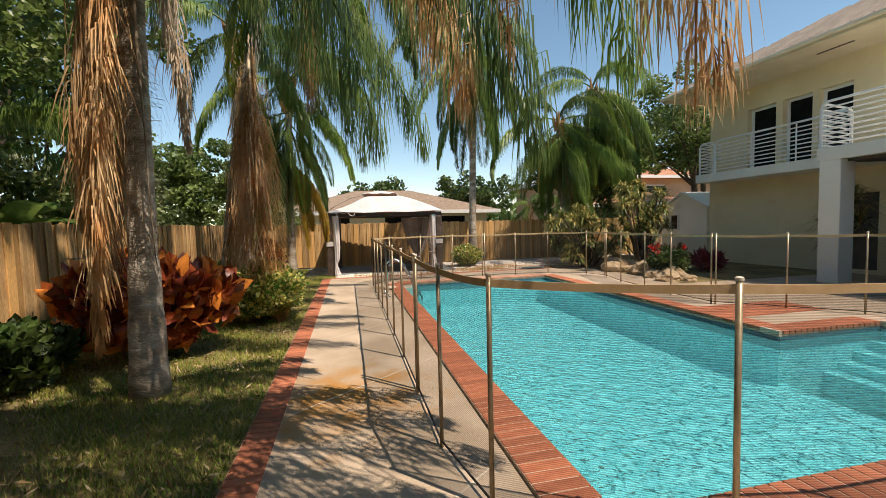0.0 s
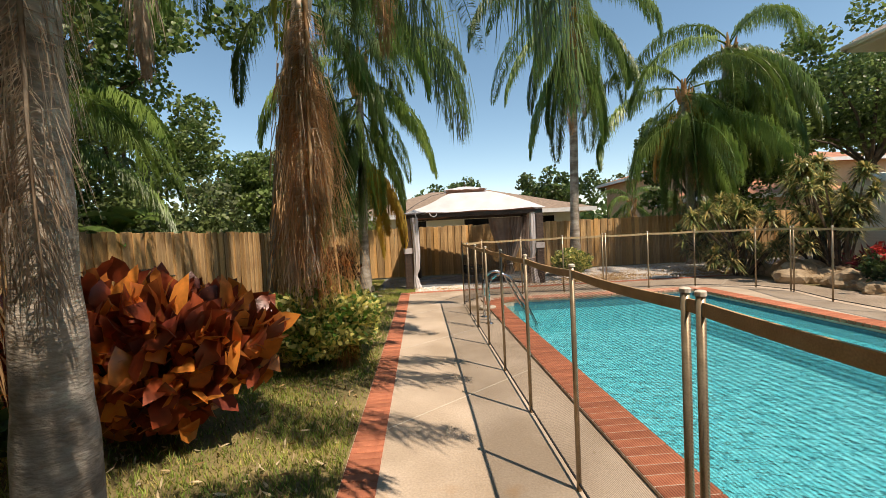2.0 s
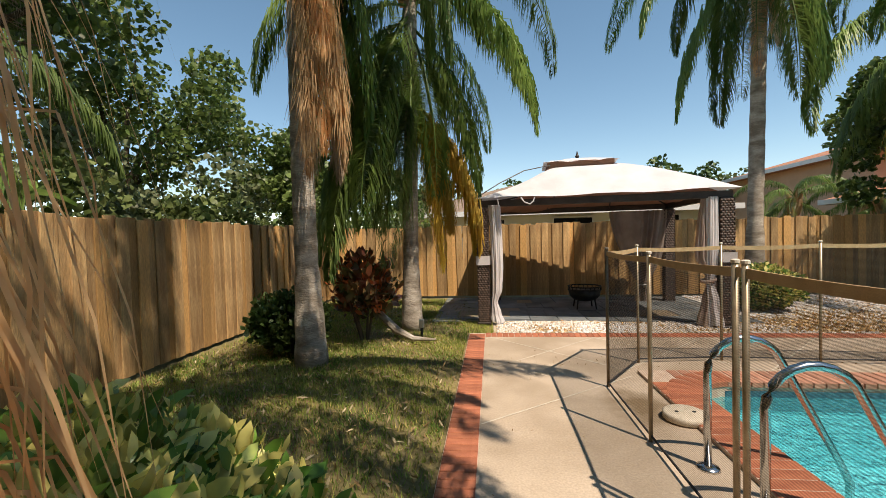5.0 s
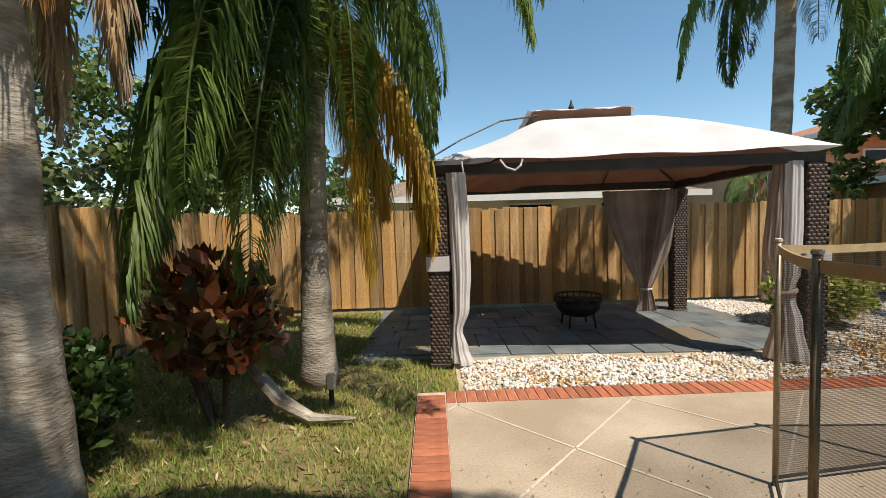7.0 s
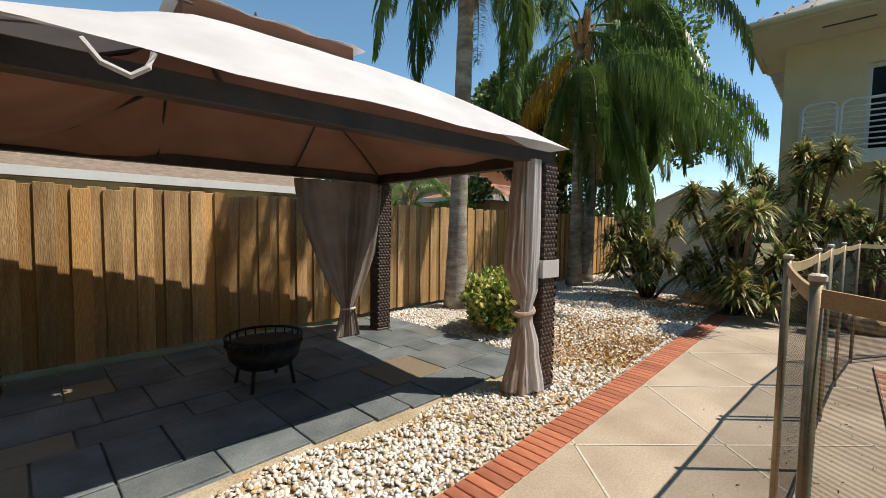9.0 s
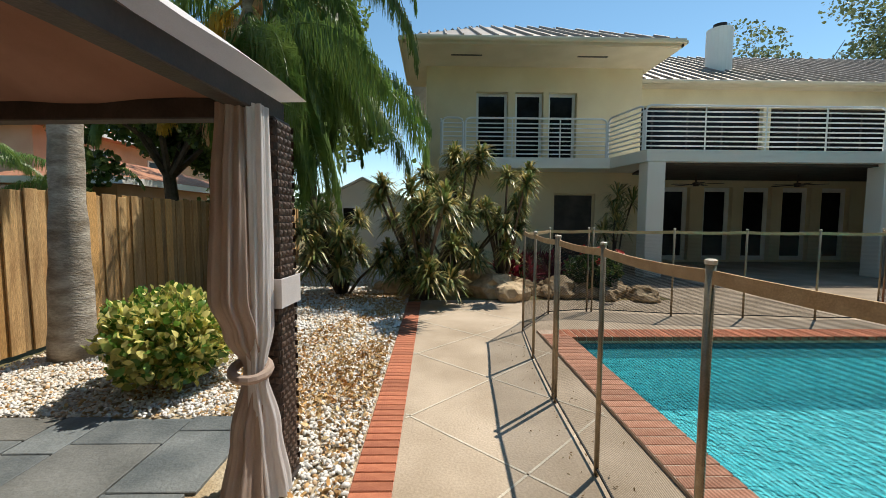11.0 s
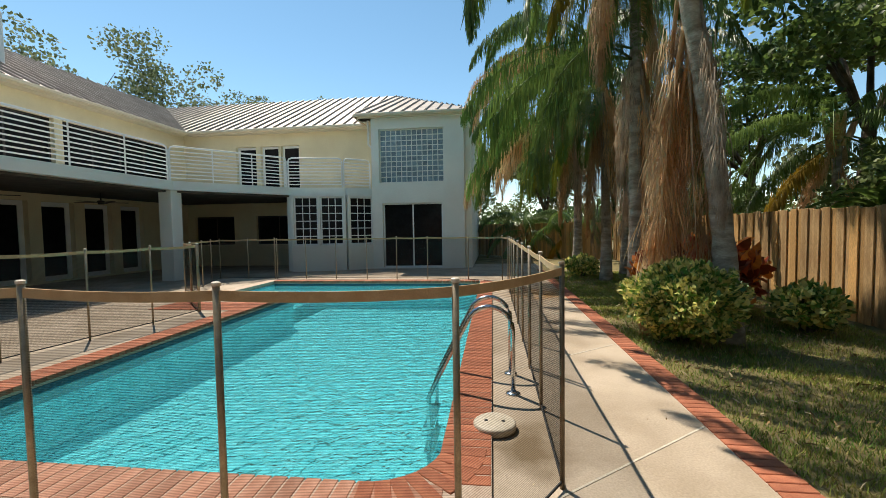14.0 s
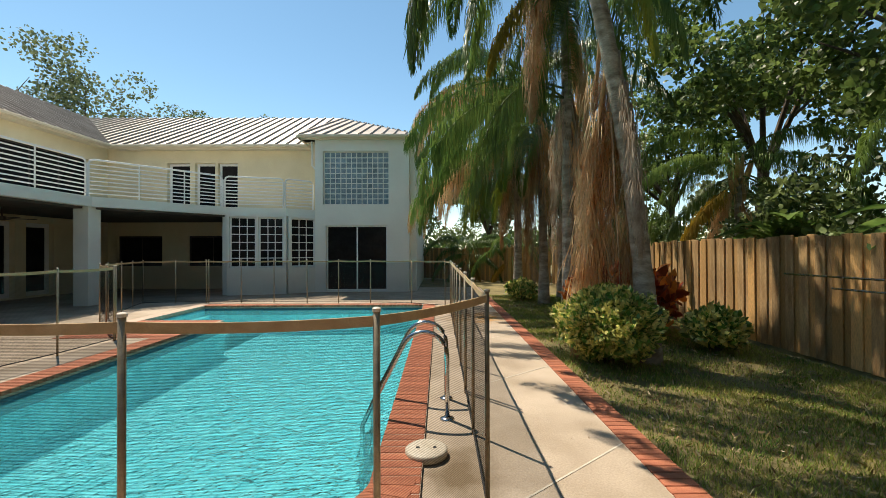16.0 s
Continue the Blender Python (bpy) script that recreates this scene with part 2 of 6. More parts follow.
LEAF = mat("broad_leaf", (0.04, 0.085, 0.018), (0.11, 0.16, 0.04), 0.5, 2, 0, 20, island=0.45, trans=0.3, spec=0.5)
LEAF_B = mat("tree_leaf", (0.075, 0.13, 0.03), (0.21, 0.28, 0.08), 0.42, 1.2, 0, 20, island=0.5, trans=0.45, spec=0.5)
LEAF_P = mat("pale_leaf", (0.12, 0.16, 0.07), (0.26, 0.29, 0.15), 0.55, 1.2, 0, 20, island=0.45, trans=0.35, spec=0.4)
LEAF_M = mat("undergrowth_leaf", (0.09, 0.14, 0.04), (0.23, 0.28, 0.10), 0.5, 1.2, 0, 20, island=0.5, trans=0.4, spec=0.4)
LEAF_V = mat("variegated_leaf", (0.07, 0.19, 0.03), (0.20, 0.34, 0.06), 0.35, 3, 0, 20, island=0.35, c3=(0.78, 0.70, 0.24), c3_at=(0.30, 0.62), trans=0.3, spec=0.5)
LEAF_C = mat("croton_leaf", (0.15, 0.03, 0.02), (0.44, 0.09, 0.03), 0.33, 4, 0, 20, island=0.45, c3=(0.85, 0.30, 0.06), c3_at=(0.55, 0.80), trans=0.3, spec=0.5)
LEAF_C2 = mat("small_croton_leaf", (0.05, 0.075, 0.02), (0.20, 0.05, 0.03), 0.4, 4, 0, 20, island=0.45, c3=(0.50, 0.13, 0.04), c3_at=(0.66, 0.9), trans=0.3, spec=0.5)
LEAF_Y = mat("dracaena_leaf", (0.08, 0.14, 0.04), (0.22, 0.26, 0.08), 0.42, 4, 0, 20, island=0.45, c3=(0.50, 0.40, 0.15), trans=0.25, spec=0.5)
LEAF_R = mat("bromeliad_leaf", (0.16, 0.012, 0.03), (0.30, 0.025, 0.05), 0.4, 4, 0, 20, island=0.35, trans=0.25)
FLOWER = mat("red_flower", (0.50, 0.02, 0.02), (0.62, 0.05, 0.03), 0.6, 4, 0, 20, island=0.2)
BOULDER = mat("limestone_rock", (0.36, 0.25, 0.14), (0.60, 0.46, 0.30), 0.9, 3, 0.7, 18, rand=0.15, fine=0.4)
TERRACOTTA = mat("terracotta_roof", (0.36, 0.15, 0.08), (0.48, 0.23, 0.13), 0.85, 3, 0.4, 12)
ROOF_BROWN = mat("brown_shingles", (0.20, 0.145, 0.10), (0.30, 0.22, 0.16), 0.9, 6, 0.4, 20)
PINK = mat("peach_stucco", (0.56, 0.36, 0.24), (0.62, 0.42, 0.29), 0.9, 1.5, 0.2, 60, fine=0.15)
PLASTIC = mat("beige_plastic", (0.58, 0.50, 0.38), (0.66, 0.58, 0.46), 0.5, 12, 0.1)
RUBBER = mat("black_rubber", (0.02, 0.02, 0.02), (0.035, 0.035, 0.035), 0.7, 8, 0.1)

# ---- mesh helpers ----
def part(name, bm, material, parent=None, label=""):
    """Links a bmesh, or (verts, faces), as one mesh object."""
    me = bpy.data.meshes.new(name)
    if isinstance(bm, tuple):
        v, f = bm
        me.from_pydata([tuple(p) for p in v], [], [tuple(int(i) for i in q) for q in f])
    else:
        bm.to_mesh(me); bm.free()
    me.materials.append(material)
    ob = new(name, me)
    ob.parent = parent
    if label:
        ob["label"] = label
    return ob

def share(name, ob, parent, m=None):
    """Another object on the mesh of ob."""
    o = new(name, ob.data)
    o.parent = parent
    if m is not None:
        o.matrix_basis = m
    return o

def thing(name, label, category, m=None, group="", kind=""):
    e = new(name)
    e.empty_display_size = 0.1
    if m is not None:
        e.matrix_basis = m
    return tagged(e, label, category, group, kind)

def setting(ob, label="", category=""):
    return tagged(ob, label, category, "", "structure")

def box(bm, a, b, bevel=0.0, m=None):
    """A box between two corners, its edges bevelled, in bm."""
    r = bmesh.ops.create_cube(bm, size=1.0)
    vs = r["verts"]
    for v in vs:
        v.co = Vector([a[i] + (v.co[i] + 0.5) * (b[i] - a[i]) for i in range(3)])
    if bevel:
        es = list({e for v in vs for e in v.link_edges})
        g = bmesh.ops.bevel(bm, geom=es, offset=bevel, segments=1, affect="EDGES")
        vs = list({v for f in g["faces"] for v in f.verts} | {v for v in vs if v.is_valid})
    if m is not None:
        bmesh.ops.transform(bm, matrix=m, verts=[v for v in vs if v.is_valid])
    return bm

def slab(name, a, b, material, parent=None, bevel=0.006, label=""):
    return part(name, box(bmesh.new(), a, b, bevel), material, parent, label)

def tube(pts, radii, sides=8, cap=True):
    """Verts and faces of a tube along pts."""
    pts = [Vector(p) for p in pts]
    if not hasattr(radii, "__len__"):
        radii = [radii] * len(pts)
    verts, faces = [], []
    for i, p in enumerate(pts):
        d = (pts[min(i + 1, len(pts) - 1)] - pts[max(i - 1, 0)]).normalized()
        ref = Vector((0, 0, 1)) if abs(d.z) < 0.9 else Vector((1, 0, 0))
        u = d.cross(ref).normalized(); w = d.cross(u)
        for k in range(sides):
            a = 2 * math.pi * k / sides
            verts.append(p + (u * math.cos(a) + w * math.sin(a)) * radii[i])
    for i in range(len(pts) - 1):
        for k in range(sides):
            k2 = (k + 1) % sides
            faces.append((i * sides + k, i * sides + k2, (i + 1) * sides + k2, (i + 1) * sides + k))
    if cap:
        faces.append(tuple(range(sides))[::-1]); faces.append(tuple((len(pts) - 1) * sides + k for k in range(sides)))
    return verts, faces

def merge(*parts_):
    V, F = [], []
    for v, f in parts_:
        o = len(V); V += list(v); F += [tuple(i + o for i in q) for q in f]
    return V, F

def smooth(ob):
    for p in ob.data.polygons:
        p.use_smooth = True
    return ob

def extrude_poly(pts, z0, z1):
    n = len(pts)
    v = [(x, y, z0) for x, y in pts] + [(x, y, z1) for x, y in pts]
    f = [tuple(range(n))[::-1], tuple(range(n, 2 * n))] + [(i, (i + 1) % n, n + (i + 1) % n, n + i) for i in range(n)]
    return v, f

def wall(name, a, b, z0, z1, thick, material, holes=(), parent=None, label=""):
    """A wall from a to b (its face on the left of a-b), with rectangular openings (s0, s1, z0, z1) through it."""
    a, b = Vector((*a, 0)), Vector((*b, 0))
    d = (b - a); L = d.length; d.normalize(); nrm = Vector((-d.y, d.x, 0))
    ss = sorted({0, L, *[h[0] for h in holes], *[h[1] for h in holes]})
    bm = bmesh.new()
    for s0, s1 in zip(ss, ss[1:]):
        mid = (s0 + s1) / 2
        spans, low = [], z0
        for h in sorted([h for h in holes if h[0] < mid < h[1]], key=lambda q: q[2]):
            if h[2] > low:
                spans.append((low, h[2]))
            low = h[3]
        if low < z1:
            spans.append((low, z1))
        for q0, q1 in spans:
            box(bm, (s0, -thick, q0), (s1, 0, q1))
    m = Matrix.Translation(a) @ Matrix((d, nrm, Vector((0, 0, 1)))).transposed().to_4x4()
    bmesh.ops.transform(bm, matrix=m, verts=bm.verts)
    return part(name, bm, material, parent, label)

def leaves(centres, size, aspect, rng, up=0.3, outward=None, fold=0.25):
    """Verts and faces of folded leaves at the centres (n x 3)."""
    n = len(centres)
    d = rng.normal(size=(n, 3))
    if outward is not None:
        d = d * 0.7 + outward
    d[:, 2] += up
    d /= np.linalg.norm(d, axis=1)[:, None] + 1e-9
    s = np.cross(d, rng.normal(size=(n, 3))); s /= np.linalg.norm(s, axis=1)[:, None] + 1e-9
    u = np.cross(s, d)
    L = size * rng.uniform(0.6, 1.3, (n, 1)); W = L * aspect
    base = centres - d * L * 0.5
    m1 = base + d * L * 0.34 - u * L * fold * 0.15
    m2 = base + d * L * 0.70 - u * L * fold * 0.35
    tip = base + d * L - u * L * fold * 0.7
    v = np.stack([base, m1 + s * W + u * W * 0.3, m2 + s * W * 0.8 + u * W * 0.25, tip, m2 - s * W * 0.8 + u * W * 0.25, m1 - s * W + u * W * 0.3], 1).reshape(-1, 3)
    k = np.arange(n)[:, None] * 6
    f = np.concatenate([k + [0, 1, 5], k + [1, 2, 4], k + [1, 4, 5], k + [2, 3, 4]])
    return v, f

def np_part(name, vf, material, parent=None, label=""):
    v, f = vf
    me = bpy.data.meshes.new(name)
    v = np.asarray(v, dtype=np.float32); f = np.asarray(f, dtype=np.int32)
    me.vertices.add(len(v)); me.vertices.foreach_set("co", v.ravel())
    me.loops.add(f.size); me.loops.foreach_set("vertex_index", f.ravel())
    me.polygons.add(len(f))
    me.polygons.foreach_set("loop_start", np.arange(len(f), dtype=np.int32) * f.shape[1])
    me.polygons.foreach_set("loop_total", np.full(len(f), f.shape[1], dtype=np.int32))
    me.update(calc_edges=True); me.validate()
    me.materials.append(material)
    ob = new(name, me)
    ob.parent = parent
    if label:
        ob["label"] = label
    return ob

# ---- ground, deck and pool ----
def ring(outer, inner, z0, z1):
    """A flat frame between two rectangles (x0, y0, x1, y1)."""
    bm = bmesh.new()
    (a, b, c, d), (e, f, g, h) = outer, inner
    box(bm, (a, b, z0), (c, f, z1)); box(bm, (a, h, z0), (c, d, z1)); box(bm, (a, f, z0), (e, h, z1)); box(bm, (g, f, z0), (c, h, z1))
    return bm

POOL = (0.68, 3.25, 4.75, 12.10)
ALCOVE = (4.75, 3.25, 6.5, 5.65)
ground = setting(part("ground", ring((-900, -900, 900, 900), (-0.5, 3.0, 8.5, 13.2), -0.4, -0.03), SOIL), "dry soil and patchy lawn around the pool deck", "ground")
bm = bmesh.new()
box(bm, (-1.11, -2.5, -0.20), (POOL[0] - 0.02, 13.84, 0.0)); box(bm, (POOL[0] - 0.02, POOL[3] + 0.02, -0.20), (7.0, 13.84, 0.0))
box(bm, (POOL[0] - 0.02, -2.5, -0.20), (13.7, POOL[1] - 0.02, 0.0)); box(bm, (ALCOVE[2] + 0.02, POOL[1] - 0.02, -0.20), (13.7, ALCOVE[3] + 0.02, 0.0))
box(bm, (POOL[2] + 0.02, ALCOVE[3] + 0.02, -0.20), (13.7, 9.6, 0.0)); box(bm, (POOL[2] + 0.02, 9.6, -0.20), (7.0, POOL[3] + 0.02, 0.0))
deck = setting(part("pavement", bm, CONCRETE), "tan concrete pool deck and walkway, stained and scored", "pavement")
# scored diamond joints on the deck beyond the pool
JV, JF = [], []
def joint(x0, y0, x1, y1, w=0.007):
    d = Vector((x1 - x0, y1 - y0, 0)).normalized(); s = Vector((-d.y, d.x, 0)) * w
    o = len(JV)
    JV.extend([Vector((x0, y0, 0.003)) + s, Vector((x1, y1, 0.003)) + s, Vector((x1, y1, 0.003)) - s, Vector((x0, y0, 0.003)) - s])
    JF.append((o, o + 1, o + 2, o + 3))
for k in range(-1, 6):
    x = -1.05 + 1.32 * k
    lo, hi = max(x, -1.10), min(x + 1.38, 6.9)
    if hi > lo:
        joint(lo, 12.45 + (lo - x), hi, 12.45 + (hi - x)); joint(lo, 13.83 - (lo - x), hi, 13.83 - (hi - x))
for y in (11.2, 9.1, 7.0, 4.9, 2.8):
    joint(-1.10, y, 0.30, y + 1.1); 
setting(part("trim", (JV, JF), JOINT), "pale scored joints in the concrete deck", "joint")["kind"] = "structure"

pool = thing("swimming_pool", "turquoise rectangular swimming pool with steps, full of rippling water", "pool", kind="structure")
bm = bmesh.new()
x0, y0, x1, y1 = POOL
box(bm, (x0 - 0.15, y0 - 0.15, -1.25), (x1 + 0.15, y1 + 0.15, -0.70))
box(bm, (x0 - 0.15, y0 - 0.15, -1.0), (x0, y1 + 0.15, -0.05)); box(bm, (x0, y1, -1.0), (x1 + 0.15, y1 + 0.15, -0.05))
box(bm, (x0, y0 - 0.15, -1.0), (ALCOVE[2] + 0.15, y0, -0.05)); box(bm, (x1, ALCOVE[3], -1.0), (x1 + 0.15, y1, -0.05))
box(bm, (x1 + 0.15, ALCOVE[3], -1.0), (ALCOVE[2] + 0.15, ALCOVE[3] + 0.15, -0.05)); box(bm, (ALCOVE[2], y0, -1.0), (ALCOVE[2] + 0.15, ALCOVE[3], -0.05))
part("basin", bm, PLASTER_CAUSTIC, pool)
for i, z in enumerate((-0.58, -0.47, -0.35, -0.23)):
    slab("step", (x1 + 0.75 + 0.26 * i, y0, -1.0), (ALCOVE[2], ALCOVE[3], z), PLASTER_CAUSTIC, pool)
bm = bmesh.new()
box(bm, (x0, y0, -0.22), (x0 + 0.012, y1, -0.05)); box(bm, (x0 + 0.012, y1 - 0.012, -0.22), (x1, y1, -0.05)); box(bm, (x1 - 0.012, ALCOVE[3], -0.22), (x1, y1 - 0.012, -0.05))
box(bm, (x1, ALCOVE[3] - 0.012, -0.22), (ALCOVE[2], ALCOVE[3], -0.05)); box(bm, (x0 + 0.012, y0, -0.22), (ALCOVE[2], y0 + 0.012, -0.05))
part("waterline_tile", bm, TILE, pool, "dark blue waterline tile band")
part("water", ([(x0, y0, -0.10), (x1, y0, -0.10), (x1, y1, -0.10), (x0, y1, -0.10), (ALCOVE[2], y0, -0.10), (ALCOVE[2], ALCOVE[3], -0.10), (x1, ALCOVE[3], -0.10)],
               [(0, 1, 6, 2, 3), (1, 4, 5, 6)]), WATER, pool, "clear rippled turquoise water")

# ---- mesh pool fence ----
FENCE_H = 1.22
def fence_post_bm(h=FENCE_H):
    v, f = tube([(0, 0, 0), (0, 0, h)], 0.0135, 10)
    return v, f
POST_OB = CAP_OB = None
def pool_fence(label, pts, doubles=()):
    """One run of removable mesh fence along pts: each post, the hem band, each screen panel."""
    global POST_OB, CAP_OB
    root = thing("pool_fence", label, "pool fence", group="mesh pool fence runs")
    for i, (x, y) in enumerate(pts):
        d = Vector(pts[min(i + 1, len(pts) - 1)]) - Vector(pts[max(i - 1, 0)]); d.normalize()
        spots = [(x - d.x * 0.035, y - d.y * 0.035), (x + d.x * 0.035, y + d.y * 0.035)] if i in doubles else [(x, y)]
        for px, py in spots:
            m = Matrix.Translation((px, py, 0))
            if POST_OB is None:
                POST_OB = part("fence_post", fence_post_bm(), POST_METAL, root); POST_OB.matrix_basis = m; smooth(POST_OB)
                CAP_OB = part("cap", tube([(0, 0, FENCE_H), (0, 0, FENCE_H + 0.012), (0, 0, FENCE_H + 0.016)], [0.017, 0.017, 0.011], 10), CAP, POST_OB)
            else:
                o = share("fence_post", POST_OB, root, m); share("cap", CAP_OB, o)
    for (xa, ya), (xb, yb) in zip(pts, pts[1:]):
        a, b = Vector((xa, ya, 0)), Vector((xb, yb, 0))
        d = (b - a).normalized(); s = Vector((-d.y, d.x, 0))
        sag = 0.012
        n = 6
        rows = [a.lerp(b, k / n) for k in range(n + 1)]
        sg = [sag * 4 * (k / n) * (1 - k / n) for k in range(n + 1)]
        v = [p + Vector((0, 0, 0.05)) for p in rows] + [p + Vector((0, 0, FENCE_H - 0.06 - q)) for p, q in zip(rows, sg)]
        part("screen", (v, [(k, k + 1, n + 2 + k, n + 1 + k) for k in range(n)]), MESH, root, "sheer black mesh screen")
        V, F = [], []
        for side, w in ((1, 0.0045), (-1, 0.0045)):
            for p, q in zip(rows, sg):
                V.append(p + s * w * side + Vector((0, 0, FENCE_H - 0.056 - q))); V.append(p + s * w * side + Vector((0, 0, FENCE_H - 0.016 - q)))
        m_ = 2 * (n + 1)
        for k in range(n):
            F += [(2 * k, 2 * k + 2, 2 * k + 3, 2 * k + 1), (m_ + 2 * k, m_ + 2 * k + 1, m_ + 2 * k + 3, m_ + 2 * k + 2), (2 * k + 1, 2 * k + 3, m_ + 2 * k + 3, m_ + 2 * k + 1), (2 * k, m_ + 2 * k, m_ + 2 * k + 2, 2 * k + 2)]
        part("top_band", (V, F), BAND, root, "tan woven hem band")
        part("bottom_band", tube([a + Vector((0, 0, 0.04)), b + Vector((0, 0, 0.04))], 0.008, 6), RUBBER, root)
    return root
LONG = [(0, 12.0 - 0.98 * k) for k in range(9)] + [(0.12, 3.5)]
END = [(0, 12.0), (0.50, 12.73), (1.37, 12.84), (2.27, 12.78), (3.17, 12.74), (4.11, 12.67), (5.08, 12.56)]
SIDE = [(5.08, 12.56), (5.98, 12.0), (6.15, 11.35), (5.85, 10.3), (5.75, 9.35), (5.62, 8.45), (5.60, 7.45), (6.3, 6.75), (6.95, 6.1), (7.5, 5.2), (7.9, 4.3), (8.3, 3.4), (8.6, 2.6)]
HOUSE_END = [(8.6, 2.6), (7.75, 2.5), (6.85, 2.5), (5.9, 2.5), (4.95, 2.55), (4.0, 2.6), (3.1, 2.65), (2.2, 2.68), (1.03, 2.93), (0.12, 3.5)]
pool_fence("long run of black mesh pool fence beside the walkway", LONG, (2, 7))
pool_fence("black mesh pool fence facing the gazebo", END, (4,))
pool_fence("black mesh pool fence along the planted bank", SIDE, (2, 6))
pool_fence("black mesh pool fence in front of the house", HOUSE_END, (2,))

# ---- pool ladder, skimmer lid ----
ladder = thing("pool_ladder", "stainless steel pool ladder with two curved grab rails", "ladder")
for y in (10.72, 10.22):
    pts = [(0.20, y, 0.0), (0.20, y, 0.55)]
    for k in range(1, 10):
        a = math.pi - math.pi * 0.80 * k / 9
        pts.append((0.20 + 0.20 + 0.20 * math.cos(a), y, 0.55 + 0.20 * math.sin(a)))
    pts += [(0.86, y, 0.10), (0.93, y, -0.05), (0.94, y, -0.69)]
    smooth(part("grab_rail", tube(pts, 0.021, 10), STEEL, ladder))
    smooth(part("base_plate", tube([(0.20, y, 0.0), (0.20, y, 0.012), (0.20, y, 0.022)], [0.065, 0.06, 0.03], 14), STEEL, ladder))
for z in (-0.33, -0.56):
    slab("tread", (0.89, 10.22, z - 0.015), (0.99, 10.72, z + 0.015), STEEL, ladder)
lid = thing("skimmer_lid", "round beige plastic skimmer lid, slightly lifted", "lid")
smooth(part("disc", tube([(0.36, 11.36, 0.012), (0.36, 11.36, 0.05), (0.36, 11.36, 0.06)], [0.15, 0.15, 0.135], 24), PLASTIC, lid))
part("collar", tube([(0.36, 11.36, 0.0), (0.36, 11.36, 0.02)], 0.12, 20), RUBBER, lid)
for dx in (-0.06, 0.06):
    part("finger_hole", tube([(0.36 + dx, 11.36, 0.058), (0.36 + dx, 11.36, 0.0625)], 0.014, 10), RUBBER, lid)

# ---- gazebo ----
G = pose(0.67, 15.80, 0, 0, 0, -5)
gazebo = thing("gazebo", "pale canvas canopy gazebo on brown wicker posts", "gazebo", G)
GX, GY = 1.70, 1.20
HB, HT = 1.82, 1.92
for sx in (-1, 1):
    for sy in (-1, 1):
        px, py = sx * GX, sy * GY
        post = slab("wicker_post", (px - 0.085, py - 0.085, 0.0), (px + 0.085, py + 0.085, HB), BEAM, gazebo, 0.01)
        bm = bmesh.new()
        wv = 0.034
        for fx, fy in ((1, 0), (-1, 0), (0, 1), (0, -1)):
            for r_ in range(int(HB / wv)):
                for c_ in range(4):
                    u = -0.066 + 0.044 * c_ + (0.011 if r_ % 2 else -0.011)
                    cx, cy = px + fx * 0.088 + (u if fy else 0), py + fy * 0.088 + (u if fx else 0)
                    hx, hy = (0.006, 0.019) if fx else (0.019, 0.006)
                    z_ = wv * (r_ + 0.5)
                    q = len(bm.verts)
                    ox, oy = fx * 0.008, fy * 0.008
                    a1 = bm.verts.new((cx - (0 if fx else hx), cy - (0 if fy else hy), z_ - 0.015)); a2 = bm.verts.new((cx + (0 if fx else hx), cy + (0 if fy else hy), z_ - 0.015))
                    a3 = bm.verts.new((cx + (0 if fx else hx), cy + (0 if fy else hy), z_ + 0.015)); a4 = bm.verts.new((cx - (0 if fx else hx), cy - (0 if fy else hy), z_ + 0.015))
                    ce = bm.verts.new((cx + ox, cy + oy, z_))
                    for p_, q_ in ((a1, a2), (a2, a3), (a3, a4), (a4, a1)):
                        bm.faces.new((p_, q_, ce))
        part("weave", bm, WICKER, post, "woven brown resin wicker")
        slab("post_foot", (px - 0.10, py - 0.10, 0.0), (px + 0.10, py + 0.10, 0.03), BEAM, post)
for sy in (-1, 1):
    slab("beam", (-GX - 0.09, sy * GY - 0.05, HB), (GX + 0.09, sy * GY + 0.05, HT), BEAM, gazebo)
for sx in (-1, 1):
    slab("beam", (sx * GX - 0.05, -GY + 0.05, HB), (sx * GX + 0.05, GY - 0.05, HT), BEAM, gazebo)
